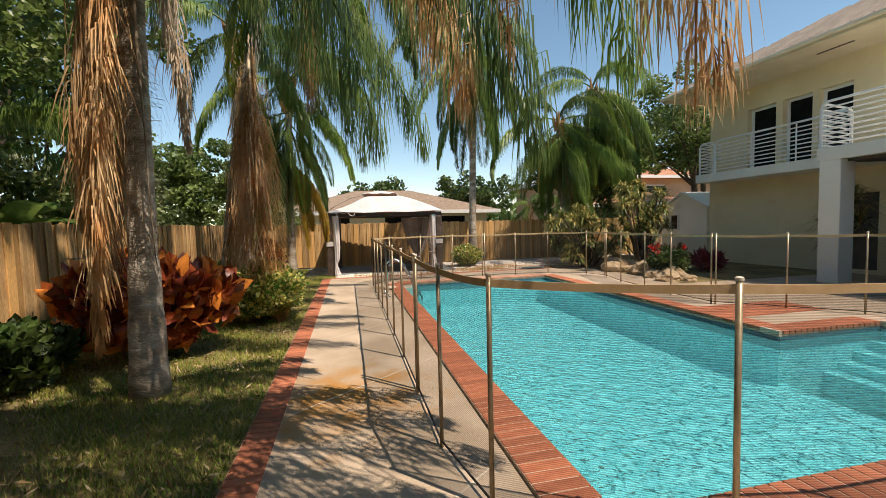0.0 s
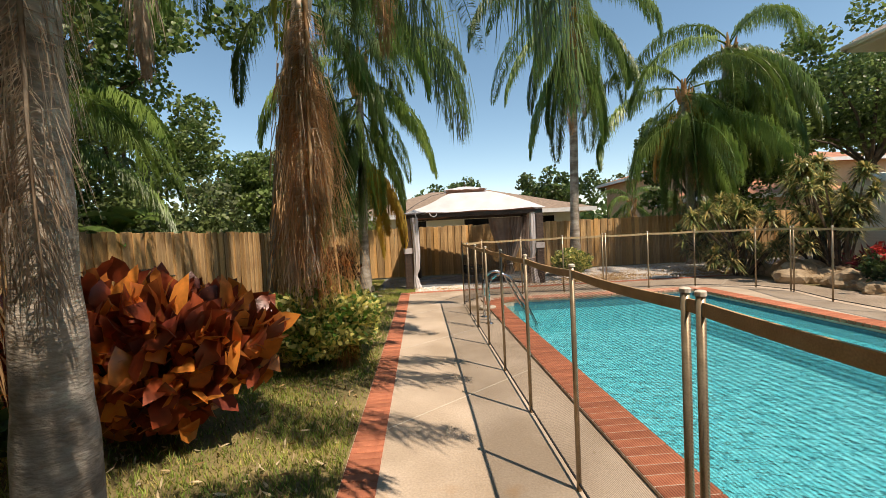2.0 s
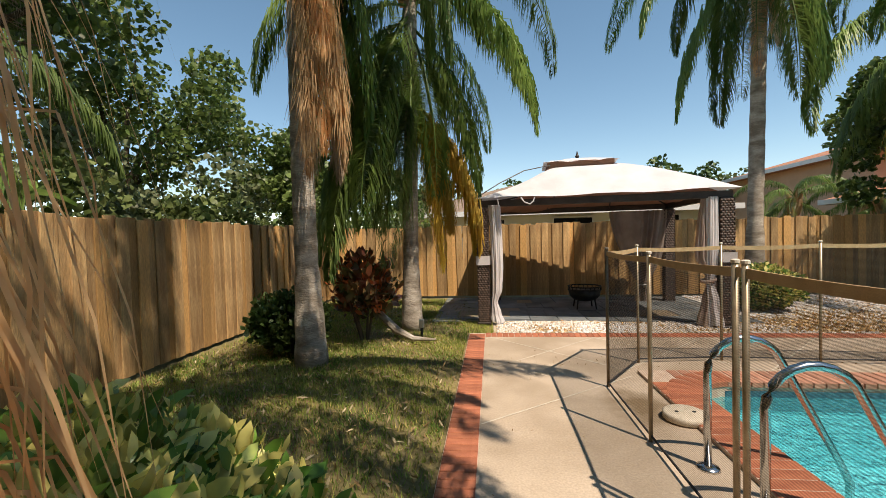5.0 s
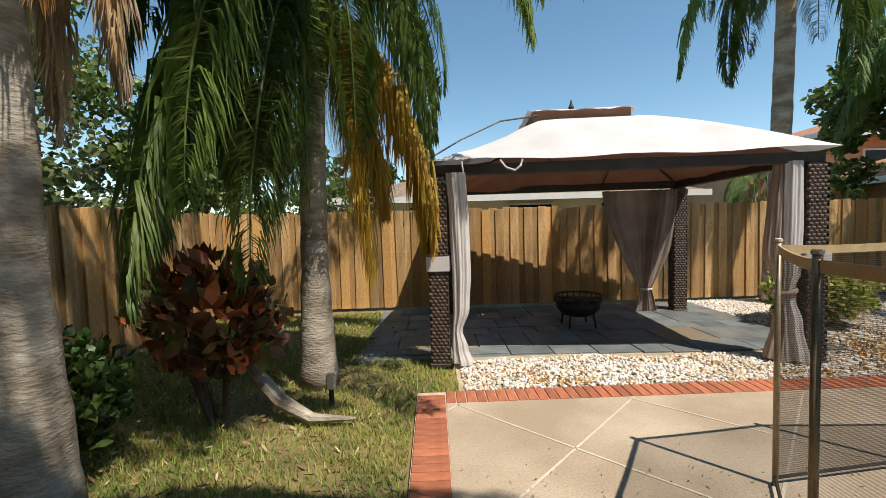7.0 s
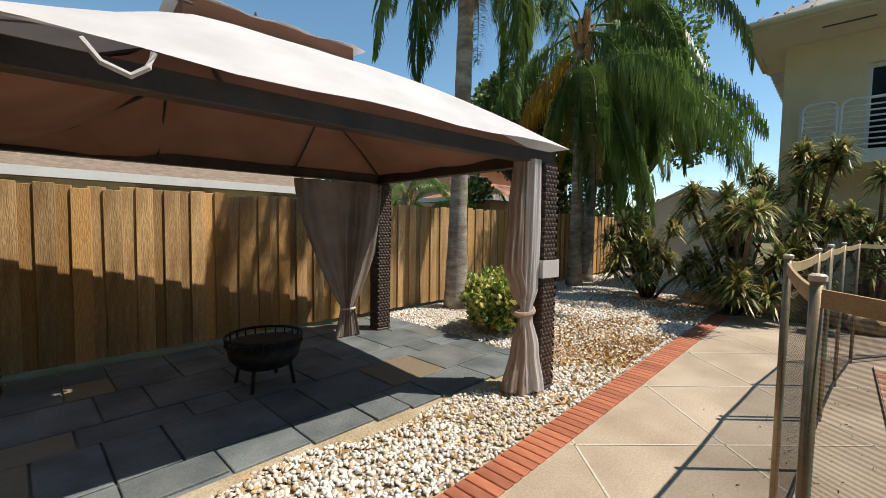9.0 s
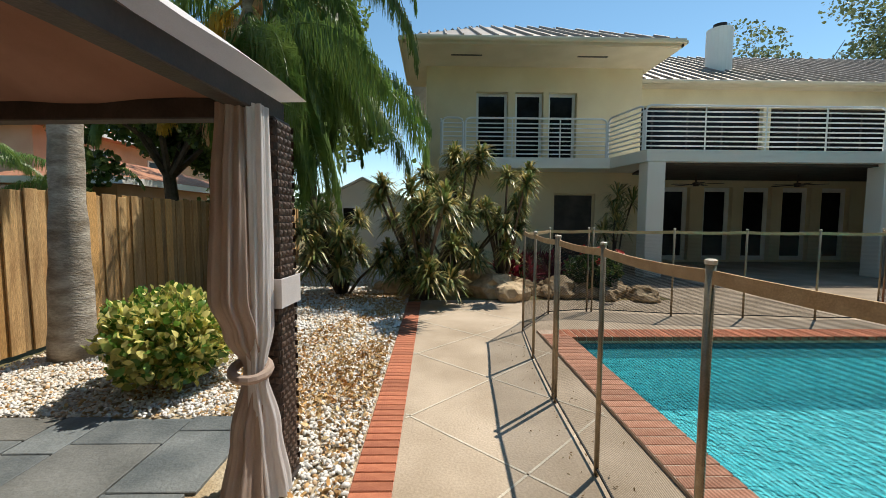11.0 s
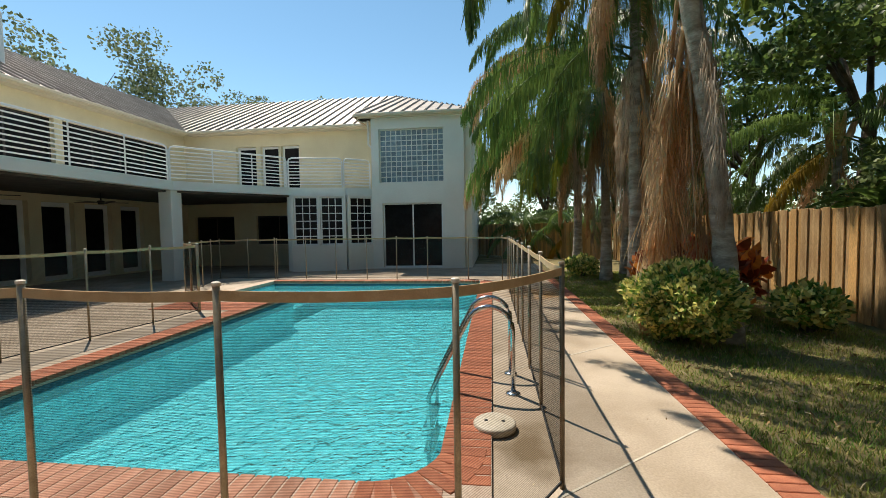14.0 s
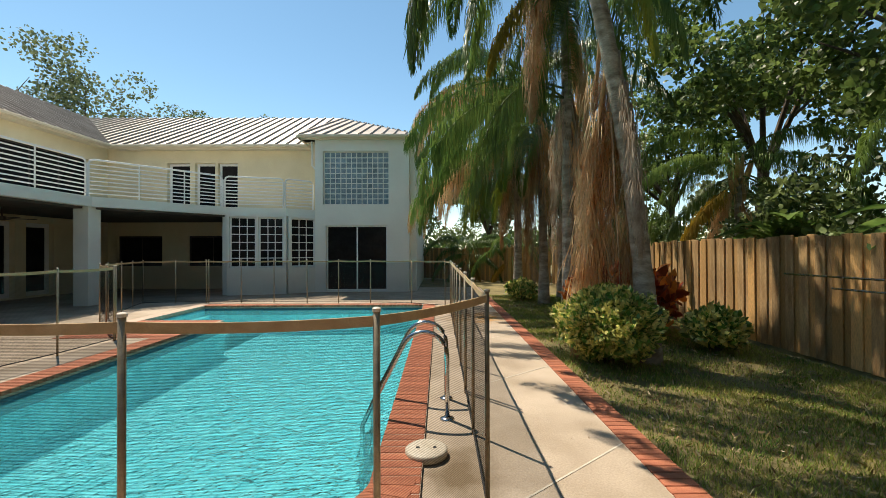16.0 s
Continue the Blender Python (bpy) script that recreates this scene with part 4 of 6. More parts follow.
def gutter(a, b, z, out, depth=0.5):
    """Fascia, gutter lip and soffit along an eave from a to b; out: the outward direction."""
    a, b, o = Vector((*a, z)), Vector((*b, z)), Vector((*out, 0))
    part("fascia", ([a, b, b + Vector((0, 0, -0.16)), a + Vector((0, 0, -0.16)), a - o * 0.05, b - o * 0.05, b - o * 0.05 + Vector((0, 0, -0.16)), a - o * 0.05 + Vector((0, 0, -0.16))],
                    [(0, 1, 2, 3), (7, 6, 5, 4), (0, 4, 5, 1), (3, 2, 6, 7), (1, 5, 6, 2), (0, 3, 7, 4)]), SOFFIT, house)
    part("gutter", tube([a + o * 0.06 + Vector((0, 0, -0.05)), b + o * 0.06 + Vector((0, 0, -0.05))], 0.062, 8), SOFFIT, house, "cream rain gutter")
    part("soffit", ([a - o * 0.04 + Vector((0, 0, -0.13)), b - o * 0.04 + Vector((0, 0, -0.13)), b - o * depth + Vector((0, 0, -0.13)), a - o * depth + Vector((0, 0, -0.13)),
                     a - o * 0.04 + Vector((0, 0, -0.10)), b - o * 0.04 + Vector((0, 0, -0.10)), b - o * depth + Vector((0, 0, -0.10)), a - o * depth + Vector((0, 0, -0.10))],
                    [(0, 1, 2, 3), (7, 6, 5, 4), (0, 4, 5, 1), (3, 2, 6, 7)]), SOFFIT, house)
# main roof of the wing behind the balcony, valley to the long wing
roof_plane("roof", [(13.0, -1.8, EZ), (4.9, -1.8, EZ), (5.4, -7.4, 8.45), (18.6, -7.4, 8.45)])
gutter((13.0, -1.8), (4.9, -1.8), EZ, (0, 1), 0.75)
roof_plane("roof", [(5.25, -0.45, EZ), (0.95, -0.45, EZ), (5.4, -7.4, 8.45), (5.45, -7.4, 8.45)])
roof_plane("roof", [(0.95, -0.45, EZ), (0.95, -9, EZ), (5.4, -9, 8.45), (5.4, -7.4, 8.45)])
gutter((5.25, -0.45), (0.95, -0.45), EZ, (0, 1), 0.5)
gutter((0.95, -0.45), (0.95, -9.0), EZ, (-1, 0), 0.45)
gutter((5.25, -1.8), (5.25, -0.45), EZ, (1, 0), 0.5)
roof_plane("roof", [(13.0, 7.4, EZ), (13.0, -1.8, EZ), (18.6, -7.4, 8.45), (18.6, 7.4, 8.45)])
gutter((13.0, 7.4), (13.0, -1.8), EZ, (-1, 0), 0.75)
roof_plane("roof", [(10.55, 14.4, EZ + 0.15), (10.55, 7.5, EZ + 0.15), (15.0, 9.9, 8.0), (15.0, 12.0, 8.0)])
roof_plane("roof", [(10.55, 7.5, EZ + 0.15), (16.0, 7.5, EZ + 0.15), (17.0, 9.9, 8.0), (15.0, 9.9, 8.0)])
roof_plane("roof", [(20.0, 14.4, EZ + 0.15), (10.55, 14.4, EZ + 0.15), (15.0, 12.0, 8.0), (20.0, 12.0, 8.0)])
gutter((10.55, 14.4), (10.55, 7.5), EZ + 0.15, (-1, 0), 1.6)
gutter((10.55, 7.5), (13.2, 7.5), EZ + 0.15, (0, -1), 0.6)
gutter((14.0, 14.4), (10.55, 14.4), EZ + 0.15, (0, 1), 0.7)
part("soffit", box(bmesh.new(), (10.6, 7.55, EZ - 0.02), (12.3, 14.35, EZ + 0.0)), SOFFIT, house)
for y0_, y1_ in ((12.4, 13.2), (9.1, 9.9)):
    slab("soffit_vent", (11.2, y0_, EZ - 0.028), (11.28, y1_, EZ - 0.021), BEAM, house)
chimney = part("chimney", merge(tube([(15.3, 3.4, 6.4), (15.3, 3.4, 8.15)], 0.42, 20)), STUCCO_W, house, "white round chimney")
part("chimney_cap", tube([(15.3, 3.4, 8.15), (15.3, 3.4, 8.22), (15.3, 3.4, 8.24), (15.3, 3.4, 8.34), (15.3, 3.4, 8.36)], [0.12, 0.12, 0.22, 0.22, 0.08], 16), IRON, chimney)
part("downpipe", tube([(4.9, -0.8, EZ - 0.15), (4.9, -0.8, 4.6), (4.68, -0.82, 4.35), (4.68, -0.82, 3.0)], 0.04, 8), STUCCO_W, house)

# ---- shed, neighbours ----
shed = thing("garden_shed", "white garden shed with a gable roof and small window", "shed")
bm = bmesh.new()
sv = [(0, 0, 0), (2.3, 0, 0), (2.3, 0, 1.95), (1.15, 0, 2.5), (0, 0, 1.95)]
vs = [(12.7, 14.6 + p[0], p[2]) for p in sv] + [(15.4, 14.6 + p[0], p[2]) for p in sv]
part("body", (vs, [tuple(range(5)), tuple(range(9, 4, -1))] + [(i, (i + 1) % 5, 5 + (i + 1) % 5, 5 + i) for i in (0, 1, 4)]), STUCCO_W, shed)
for s_, e_ in ((-0.10, 1.15), (2.40, 1.15)):
    zz = 1.95 - 0.05
    part("roof", ([(12.6, 14.6 + s_, zz), (15.5, 14.6 + s_, zz), (15.5, 14.6 + e_, 2.53), (12.6, 14.6 + e_, 2.53), (12.6, 14.6 + s_, zz + 0.06), (15.5, 14.6 + s_, zz + 0.06), (15.5, 14.6 + e_, 2.59), (12.6, 14.6 + e_, 2.59)],
                  [(0, 1, 2, 3), (7, 6, 5, 4), (0, 4, 5, 1), (0, 3, 7, 4), (1, 5, 6, 2), (3, 2, 6, 7)]), STUCCO_W, shed)
w_ = part("window", ring((0, 0, 0.44, 0.66), (0.05, 0.05, 0.39, 0.61), 0, 0.04), WHITE, shed)
w_.matrix_basis = Matrix.Translation((12.70, 15.95, 1.05)) @ Matrix(((0, 0, -1, 0), (1, 0, 0, 0), (0, 1, 0, 0), (0, 0, 0, 1)))
slab("pane", (0.05, 0.05, 0.005), (0.39, 0.61, 0.02), GLASS, w_, 0)

def neighbour(name, label, x0, x1, y0, y1, h, rise, wall_mat, roof_mat, wins=()):
    root = thing(name, label, "house", kind="structure")
    slab("wall", (x0, y0, 0), (x1, y1, h), wall_mat, root, 0)
    o = 0.6
    my = (y0 + y1) / 2; r_ = min((y1 - y0) / 2, (x1 - x0) / 2)
    v = [(x0 - o, y0 - o, h), (x1 + o, y0 - o, h), (x1 + o, y1 + o, h), (x0 - o, y1 + o, h), (x0 + r_, my, h + rise), (x1 - r_, my, h + rise)]
    v += [(x, y, z - 0.16) for x, y, z in v[:4]]
    part("roof", (v, [(0, 1, 5, 4), (1, 2, 5), (2, 3, 4, 5), (3, 0, 4), (9, 8, 7, 6), (0, 6, 7, 1), (1, 7, 8, 2), (2, 8, 9, 3), (3, 9, 6, 0)]), roof_mat, root)
    part("fascia", ring((x0 - o - 0.04, y0 - o - 0.04, x1 + o + 0.04, y1 + o + 0.04), (x0 - o, y0 - o, x1 + o, y1 + o), h - 0.18, h + 0.02), WHITE, root)
    for xa, xb, za, zb in wins:
        w = part("window", ring((xa, za, xb, zb), (xa + 0.07, za + 0.07, xb - 0.07, zb - 0.07), 0, 0.06), WHITE, root)
        w.matrix_basis = Matrix.Translation((0, y0 + 0.0, 0)) @ Matrix(((1, 0, 0, 0), (0, 0, -1, 0), (0, 1, 0, 0), (0, 0, 0, 1)))
        slab("pane", (xa + 0.07, za + 0.07, 0.01), (xb - 0.07, zb - 0.07, 0.03), GLASS, w, 0)
neighbour("neighbour_house", "low white neighbouring house with brown shingle roof", -4.0, 7.5, 25.0, 33.0, 2.35, 1.5, STUCCO_W, ROOF_BROWN, [(-2, -0.4, 1.0, 2.1), (1.4, 3.0, 1.0, 2.1), (4.6, 6.2, 1.0, 2.1)])
neighbour("peach_house", "peach stucco neighbouring house with terracotta tile roof", 14.5, 27.0, 27.0, 37.0, 4.6, 1.6, PINK, TERRACOTTA, [(16, 17.6, 2.8, 4.0), (20, 21.6, 2.8, 4.0)])
neighbour("peach_annex", "low peach annex with terracotta tile roof", 13.0, 20.0, 23.2, 26.3, 2.5, 0.8, PINK, TERRACOTTA, [(14.5, 16, 1.0, 2.0)])
neighbour("side_neighbour", "low pale neighbouring house behind trees", -24.0, -14.0, 4.0, 16.0, 2.6, 1.5, STUCCO_W, ROOF_BROWN, [])

# ---- palms ----
def frond_mesh(name, L, a0, droop, leaf, n, seed, width=0.018, hang=0.6, spread=1.0, bend=1.25):
    """A pinnate frond in the xz plane from the origin: rachis plus pairs of hanging leaflets; a0: first elevation, droop: total bend (degrees)."""
    rng = np.random.default_rng(seed)
    K = 16
    pts, ang, p = [], [], np.zeros(3)
    for k in range(K + 1):
        a = radians(a0 - droop * (k / K) ** bend)
        pts.append(p.copy()); ang.append(a)
        p = p + np.array([math.cos(a), 0.02 * math.sin(k), math.sin(a)]) * L / K
    rv, rf = tube(pts, [0.028 * (1 - 0.88 * k / K) for k in range(K + 1)], 5)
    V, F = [np.array([tuple(q) for q in rv])], []
    for f in rf:
        F += [(f[0], f[i], f[i + 1]) for i in range(1, len(f) - 1)]
    base = len(rv)
    P, A = np.array(pts), np.array(ang)
    for side in (-1, 1):
        s = np.sort(rng.uniform(0.12, 1.0, n))
        q = s * K
        i = np.minimum(q.astype(int), K - 1); fr = (q - i)[:, None]
        c = P[i] * (1 - fr) + P[i + 1] * fr
        tang = np.stack([np.cos(A[i]), np.zeros(n), np.sin(A[i])], 1)
        ll = (leaf * np.sin(np.pi * np.clip(s * 0.86 + 0.12, 0, 1)) ** 0.6 * rng.uniform(0.75, 1.15, n))[:, None]
        out = np.stack([rng.normal(0, 0.16, n), side * np.full(n, spread) + rng.normal(0, 0.16, n), rng.normal(0.12, 0.22, n)], 1) + tang * rng.uniform(0.35, 0.75, (n, 1))
        out /= np.linalg.norm(out, axis=1)[:, None]
        down = np.array([0, 0, -1.0]) + rng.normal(0, 0.10, (n, 3))
        d1 = out; d2 = out * (1 - hang) + down * hang; d2 /= np.linalg.norm(d2, axis=1)[:, None]
        d3 = out * (1 - hang) * 0.4 + down; d3 /= np.linalg.norm(d3, axis=1)[:, None]
        p1 = c + d1 * ll * 0.28; p2 = p1 + d2 * ll * 0.38; p3 = p2 + d3 * ll * 0.36
        wv = np.cross(d2, np.array([0, side, 0.35])); wv /= np.linalg.norm(wv, axis=1)[:, None] + 1e-9
        w = width * rng.uniform(0.7, 1.2, (n, 1))
        block = np.stack([c + wv * w * 0.4, c - wv * w * 0.4, p1 + wv * w, p1 - wv * w, p2 + wv * w * 0.75, p2 - wv * w * 0.75, p3], 1).reshape(-1, 3)
        k = base + np.arange(n)[:, None] * 7
        F += [tuple(t) for t in np.concatenate([k + [0, 2, 3], k + [0, 3, 1], k + [2, 4, 5], k + [2, 5, 3], k + [4, 6, 5]])]
        V.append(block); base += n * 7
    return np.concatenate(V), np.array(F)

LIB = {}
def make_lib():
    spec = {"up": (4.4, 66, 142, 0.70, 230, 0.72), "mid": (4.9, 48, 134, 0.76, 250, 0.80), "low": (4.7, 22, 110, 0.80, 250, 0.84), "drop": (3.9, -15, 72, 0.78, 230, 0.84), "plume": (3.3, -46, 42, 0.66, 230, 0.72)}
    for j, (k, (L, a0, dr, leaf, n, hang)) in enumerate(spec.items()):
        for v in range(2):
            LIB[(k, v)] = (frond_mesh("frond", L * (1 - 0.1 * v), a0 - 8 * v, dr, leaf, n, 10 * j + v, 0.010, hang, 1.0, 0.9), FROND)
    for v in range(2):
        LIB[("yellow", v)] = (frond_mesh("frond", 2.9, -35 - 12 * v, 50, 0.8, 190, 60 + v, 0.011, 0.86), FROND_Y)
        LIB[("weep", v)] = (frond_mesh("frond", 4.2 + 0.4 * v, 10 - 10 * v, 78, 1.15, 200, 64 + v, 0.008, 0.95, 0.35), FROND)
        LIB[("brown_weep", v)] = (LIB[("weep", v)][0], FROND_D)
        LIB[("lime", v)] = (LIB[("plume", v)][0], FROND_L)
        LIB[("lime_arch", v)] = (LIB[("mid", v)][0], FROND_L)
    for v in range(4):
        LIB[("dead", v)] = (frond_mesh("dead_frond", 2.3 + 0.3 * v, -66 - 5 * v, 20 - 4 * v, 0.66, 250, 70 + v, 0.0050, 0.90, 0.34), FROND_D)
        LIB[("ydead", v)] = (LIB[("dead", v)][0], FROND_Y)
        LIB[("green_hang", v)] = (LIB[("dead", v)][0], FROND)
        LIB[("beard", v)] = (frond_mesh("dead_frond", 3.1 + 0.25 * v, -79 - 2 * v, 9 - 2 * v, 0.66, 240, 90 + v, 0.0062, 0.80, 0.42), (FROND_D, FROND_G)[v % 2])
        LIB[("arch", v)] = (frond_mesh("dead_frond", 4.6 + 0.2 * v, 28 - 5 * v, 116, 0.50, 260, 80 + v, 0.0046, 0.95, 0.18), FROND_D)
make_lib()
MESHES = {}
def frond(key, parent, m):
    name = "dead_frond" if key[0] in ("dead", "arch", "beard") else "frond"
    if key not in MESHES:
        vf, ma = LIB[key]
        o = np_part(name, vf, ma, parent); MESHES[key] = o.data
    else:
        o = new(name, MESHES[key]); o.parent = parent
    o.matrix_basis = m
    return o
def palm(x, y, h, seed, label, r0=0.17, lean=(0, 0), green=16, dead=7, yellow=1, scale=1.0, dead_scale=1.0, dead_dirs=None, group="queen palms", arch=(), yellow_dirs=None, skirt=0.0, reach=(), beard=()):
    """A queen palm: ringed trunk, arching fronds, a skirt of dead hanging fronds."""
    rng = np.random.default_rng(seed)
    root = thing("palm_tree", label, "palm tree", pose(x, y, -0.03), group)
    n = 46
    pts, rad = [], []
    for k in range(n + 1):
        t = k / n
        pts.append((lean[0] * t ** 1.5 + 0.02 * math.sin(5 * t + seed), lean[1] * t ** 1.5, h * t))
        rad.append((r0 * (1.25 - 0.35 * min(1, t * 6)) if t < 0.17 else r0 * (0.9 - 0.22 * t)) * (1 + 0.035 * math.sin(k * 2.1)) )
    smooth(part("trunk", tube(pts, rad, 14), BARK, root, "grey ringed palm trunk"))
    top = Vector(pts[-1])
    boots = []
    for k in range(14):
        a = rng.uniform(0, 6.28); z0 = top.z - rng.uniform(0.1, 0.9)
        boots.append(tube([(top.x + 0.1 * math.cos(a), top.y + 0.1 * math.sin(a), z0), (top.x + 0.2 * math.cos(a), top.y + 0.2 * math.sin(a), z0 + 0.25), (top.x + 0.26 * math.cos(a), top.y + 0.26 * math.sin(a), z0 + 0.5)], [0.07, 0.05, 0.02], 5))
    part("leaf_sheath", merge(*boots), FROND_D, root, "dry leaf bases")["kind"] = "stuff"
    kinds = ["up", "mid", "low", "drop"]
    for k in range(green):
        a = k * 2.39996 + rng.uniform(-0.3, 0.3)
        kind = kinds[min(3, int(4 * k / green))]
        m = Matrix.Translation(top + Vector((0, 0, 0.12 - 0.03 * k))) @ Matrix.Rotation(a, 4, "Z") @ Matrix.Rotation(rng.normal(0, 0.12), 4, "X") @ Matrix.Diagonal((scale * rng.uniform(0.9, 1.1),) * 3 + (1,))
        frond((kind, int(rng.integers(2))), root, m)
    for k in range(yellow):
        a = yellow_dirs[k] if yellow_dirs else rng.uniform(0, 6.28)
        frond((("ydead", k % 4) if yellow_dirs and k % 2 == 0 else ("yellow", k % 2)), root, Matrix.Translation(top - Vector((0, 0, 0.35 + (skirt if yellow_dirs else 0)))) @ Matrix.Rotation(a, 4, "Z") @ Matrix.Diagonal((scale,) * 3 + (1,)))
    for k in range(dead):
        a = dead_dirs[k % len(dead_dirs)] + rng.normal(0, 0.25) if dead_dirs else k * 2.1 + rng.uniform(-0.5, 0.5)
        frond(("dead", int(rng.integers(4))), root, Matrix.Translation(top - Vector((0, 0, 0.3 + skirt + 0.14 * (k % 5)))) @ Matrix.Rotation(a, 4, "Z") @ Matrix.Rotation(rng.normal(0, 0.1), 4, "X") @ Matrix.Diagonal((dead_scale * rng.uniform(0.85, 1.15),) * 3 + (1,)))
    for kind, a, s, *low in reach:
        frond((kind, int(rng.integers(2))), root, Matrix.Translation(top - Vector((0, 0, (low[0] if low else 0.6 if kind in ("plume", "lime") else 0.1)))) @ Matrix.Rotation(a, 4, "Z") @ Matrix.Diagonal((s,) * 3 + (1,)))
    for k, (a, drop, s) in enumerate(beard):
        axis = Vector(pts[int((1 - min(0.9, drop / h)) * n)])
        frond(("beard", k % 4), root, Matrix.Translation(Vector((axis.x + 0.10 * math.cos(a), axis.y + 0.10 * math.sin(a), h - drop))) @ Matrix.Rotation(a, 4, "Z") @ Matrix.Rotation(rng.normal(0, 0.04), 4, "X") @ Matrix.Diagonal((s,) * 3 + (1,)))
    for k, (a, s, *low) in enumerate(arch):
        frond(("arch", k % 4), root, Matrix.Translation(top - Vector((0, 0, 0.2 + sum(low)))) @ Matrix.Rotation(a, 4, "Z") @ Matrix.Diagonal((s,) * 3 + (1,)))
    return root
palm(-2.42, 5.80, 7.6, 1, "queen palm with brown dead fronds hanging round its trunk", 0.135, (0.15, 0.1), 13, 2, 1, 1.0, 0.9, [2.6, 3.6], skirt=0.6,
     reach=[("plume", 0.2, 1.0), ("plume", 1.4, 0.95), ("drop", 2.6, 0.95), ("plume", -1.0, 0.9), ("lime", 0.9, 1.0), ("weep", -0.15, 0.85, 3.0), ("weep", 0.2, 0.9, 2.8), ("weep", 0.5, 0.9, 3.0), ("weep", 0.9, 0.9, 3.0)],
     beard=[(3.3, 2.9, 1.0), (2.7, 3.2, 1.0), (-2.4, 3.0, 0.95), (-1.2, 3.3, 0.8), (2.2, 3.5, 0.9), (0.4, 2.8, 0.75), (-2.9, 3.7, 0.95)])
palm(-2.52, 8.84, 7.4, 2, "leaning queen palm with a narrow beard of dead fronds", 0.14, (1.3, 0.0), 14, 2, 0, 1.0, 0.9, [-1.3, -0.8], skirt=0.8,
     reach=[("plume", -0.5, 0.95), ("drop", 0.4, 0.9), ("plume", 2.0, 0.95), ("lime_arch", 2.4, 0.9), ("lime", 2.8, 1.0), ("plume", 1.2, 0.9)],
     beard=[(-1.3, 3.0, 1.15), (-1.7, 3.2, 1.1), (-1.0, 3.4, 1.15), (-2.2, 2.8, 1.0), (-1.5, 3.7, 1.1), (2.4, 3.3, 0.8), (-2.6, 3.5, 0.95)])
palm(-3.04, 12.65, 6.4, 3, "queen palm with grey trunk and dead fronds near the fence", 0.15, (-0.1, 0.1), 9, 3, 0, 0.9, 0.95, [-0.4, 0.3, 0.9], skirt=0.6,
     reach=[("drop", 0.2, 1.0), ("plume", 0.9, 1.1), ("plume", 1.4, 1.1), ("low", 0.6, 0.9)],
     beard=[(0.2, 0.9, 0.95), (0.7, 1.1, 0.95), (-0.3, 0.8, 0.9), (1.2, 1.0, 0.9), (0.45, 1.4, 0.9)])
palm(-2.20, 14.40, 5.8, 4, "queen palm with hanging green and yellowing fronds beside the gazebo", 0.135, (0.05, 0.1), 8, 1, 5, 0.9, 0.85, [1.6], yellow_dirs=[0.1, 0.35, -0.1, 0.15, 0.5], skirt=1.95,
     reach=[("plume", -2.9, 1.15, 1.3), ("plume", 3.0, 1.1, 0.9), ("plume", -2.3, 1.15, 1.5), ("plume", -1.9, 1.1, 1.0), ("plume", -1.45, 1.0, 1.5), ("plume", 2.5, 1.1, 1.2), ("plume", -0.95, 0.9, 1.3), ("plume", -2.6, 1.0, 1.9), ("plume", -0.4, 0.85, 1.2), ("plume", -1.7, 0.95, 1.9), ("plume", 0.3, 0.8, 1.5), ("drop", -2.1, 0.8, 0.9), ("drop", -2.65, 0.8, 1.1), ("drop", 2.8, 0.8, 1.0), ("drop", -0.5, 0.85, 0.5), ("drop", -0.2, 0.8, 0.7), ("drop", 0.8, 0.7, 0.9), ("lime", 1.2, 0.9, 1.2), ("green_hang", -1.7, 0.9, 1.8), ("green_hang", -2.8, 0.9, 2.0)])
palm(4.20, 17.10, 8.7, 5, "queen palm with drooping fronds by the back fence", 0.16, (0.1, -0.1), 9, 3, 1, reach=[("drop", -0.8 * k, 0.95, 0.6) for k in range(8)] + [("plume", 0.6 - 0.7 * k, 1.15, 0.9 + 0.3 * (k % 4)) for k in range(9)], beard=[(-1.6, 1.2, 0.8), (0.4, 1.4, 0.7), (-2.4, 1.5, 0.8)])
palm(8.05, 17.00, 5.6, 6, "queen palm with yellowing fronds by the back fence", 0.15, (-0.2, -0.1), 7, 3, 3, reach=[("plume", -0.9 * k, 0.9) for k in range(5)] + [("plume", -0.9 - 0.35 * k, 1.2) for k in range(6)] + [("weep", -1.0 - 0.4 * k, 0.9, 1.2) for k in range(5)] + [("drop", -0.5 - 0.5 * k, 0.95) for k in range(4)], beard=[(-2.0, 0.5, 0.7), (-1.2, 0.6, 0.7)])
palm(8.80, 17.10, 6.9, 7, "tall queen palm by the back fence corner", 0.15, (0.5, -0.3), 6, 2, 1, reach=[("drop", -0.4 - 0.45 * k, 1.0) for k in range(5)] + [("plume", -0.2 - 0.4 * k, 1.25) for k in range(6)] + [("green_hang", -0.5 - 0.5 * k, 1.5) for k in range(4)])
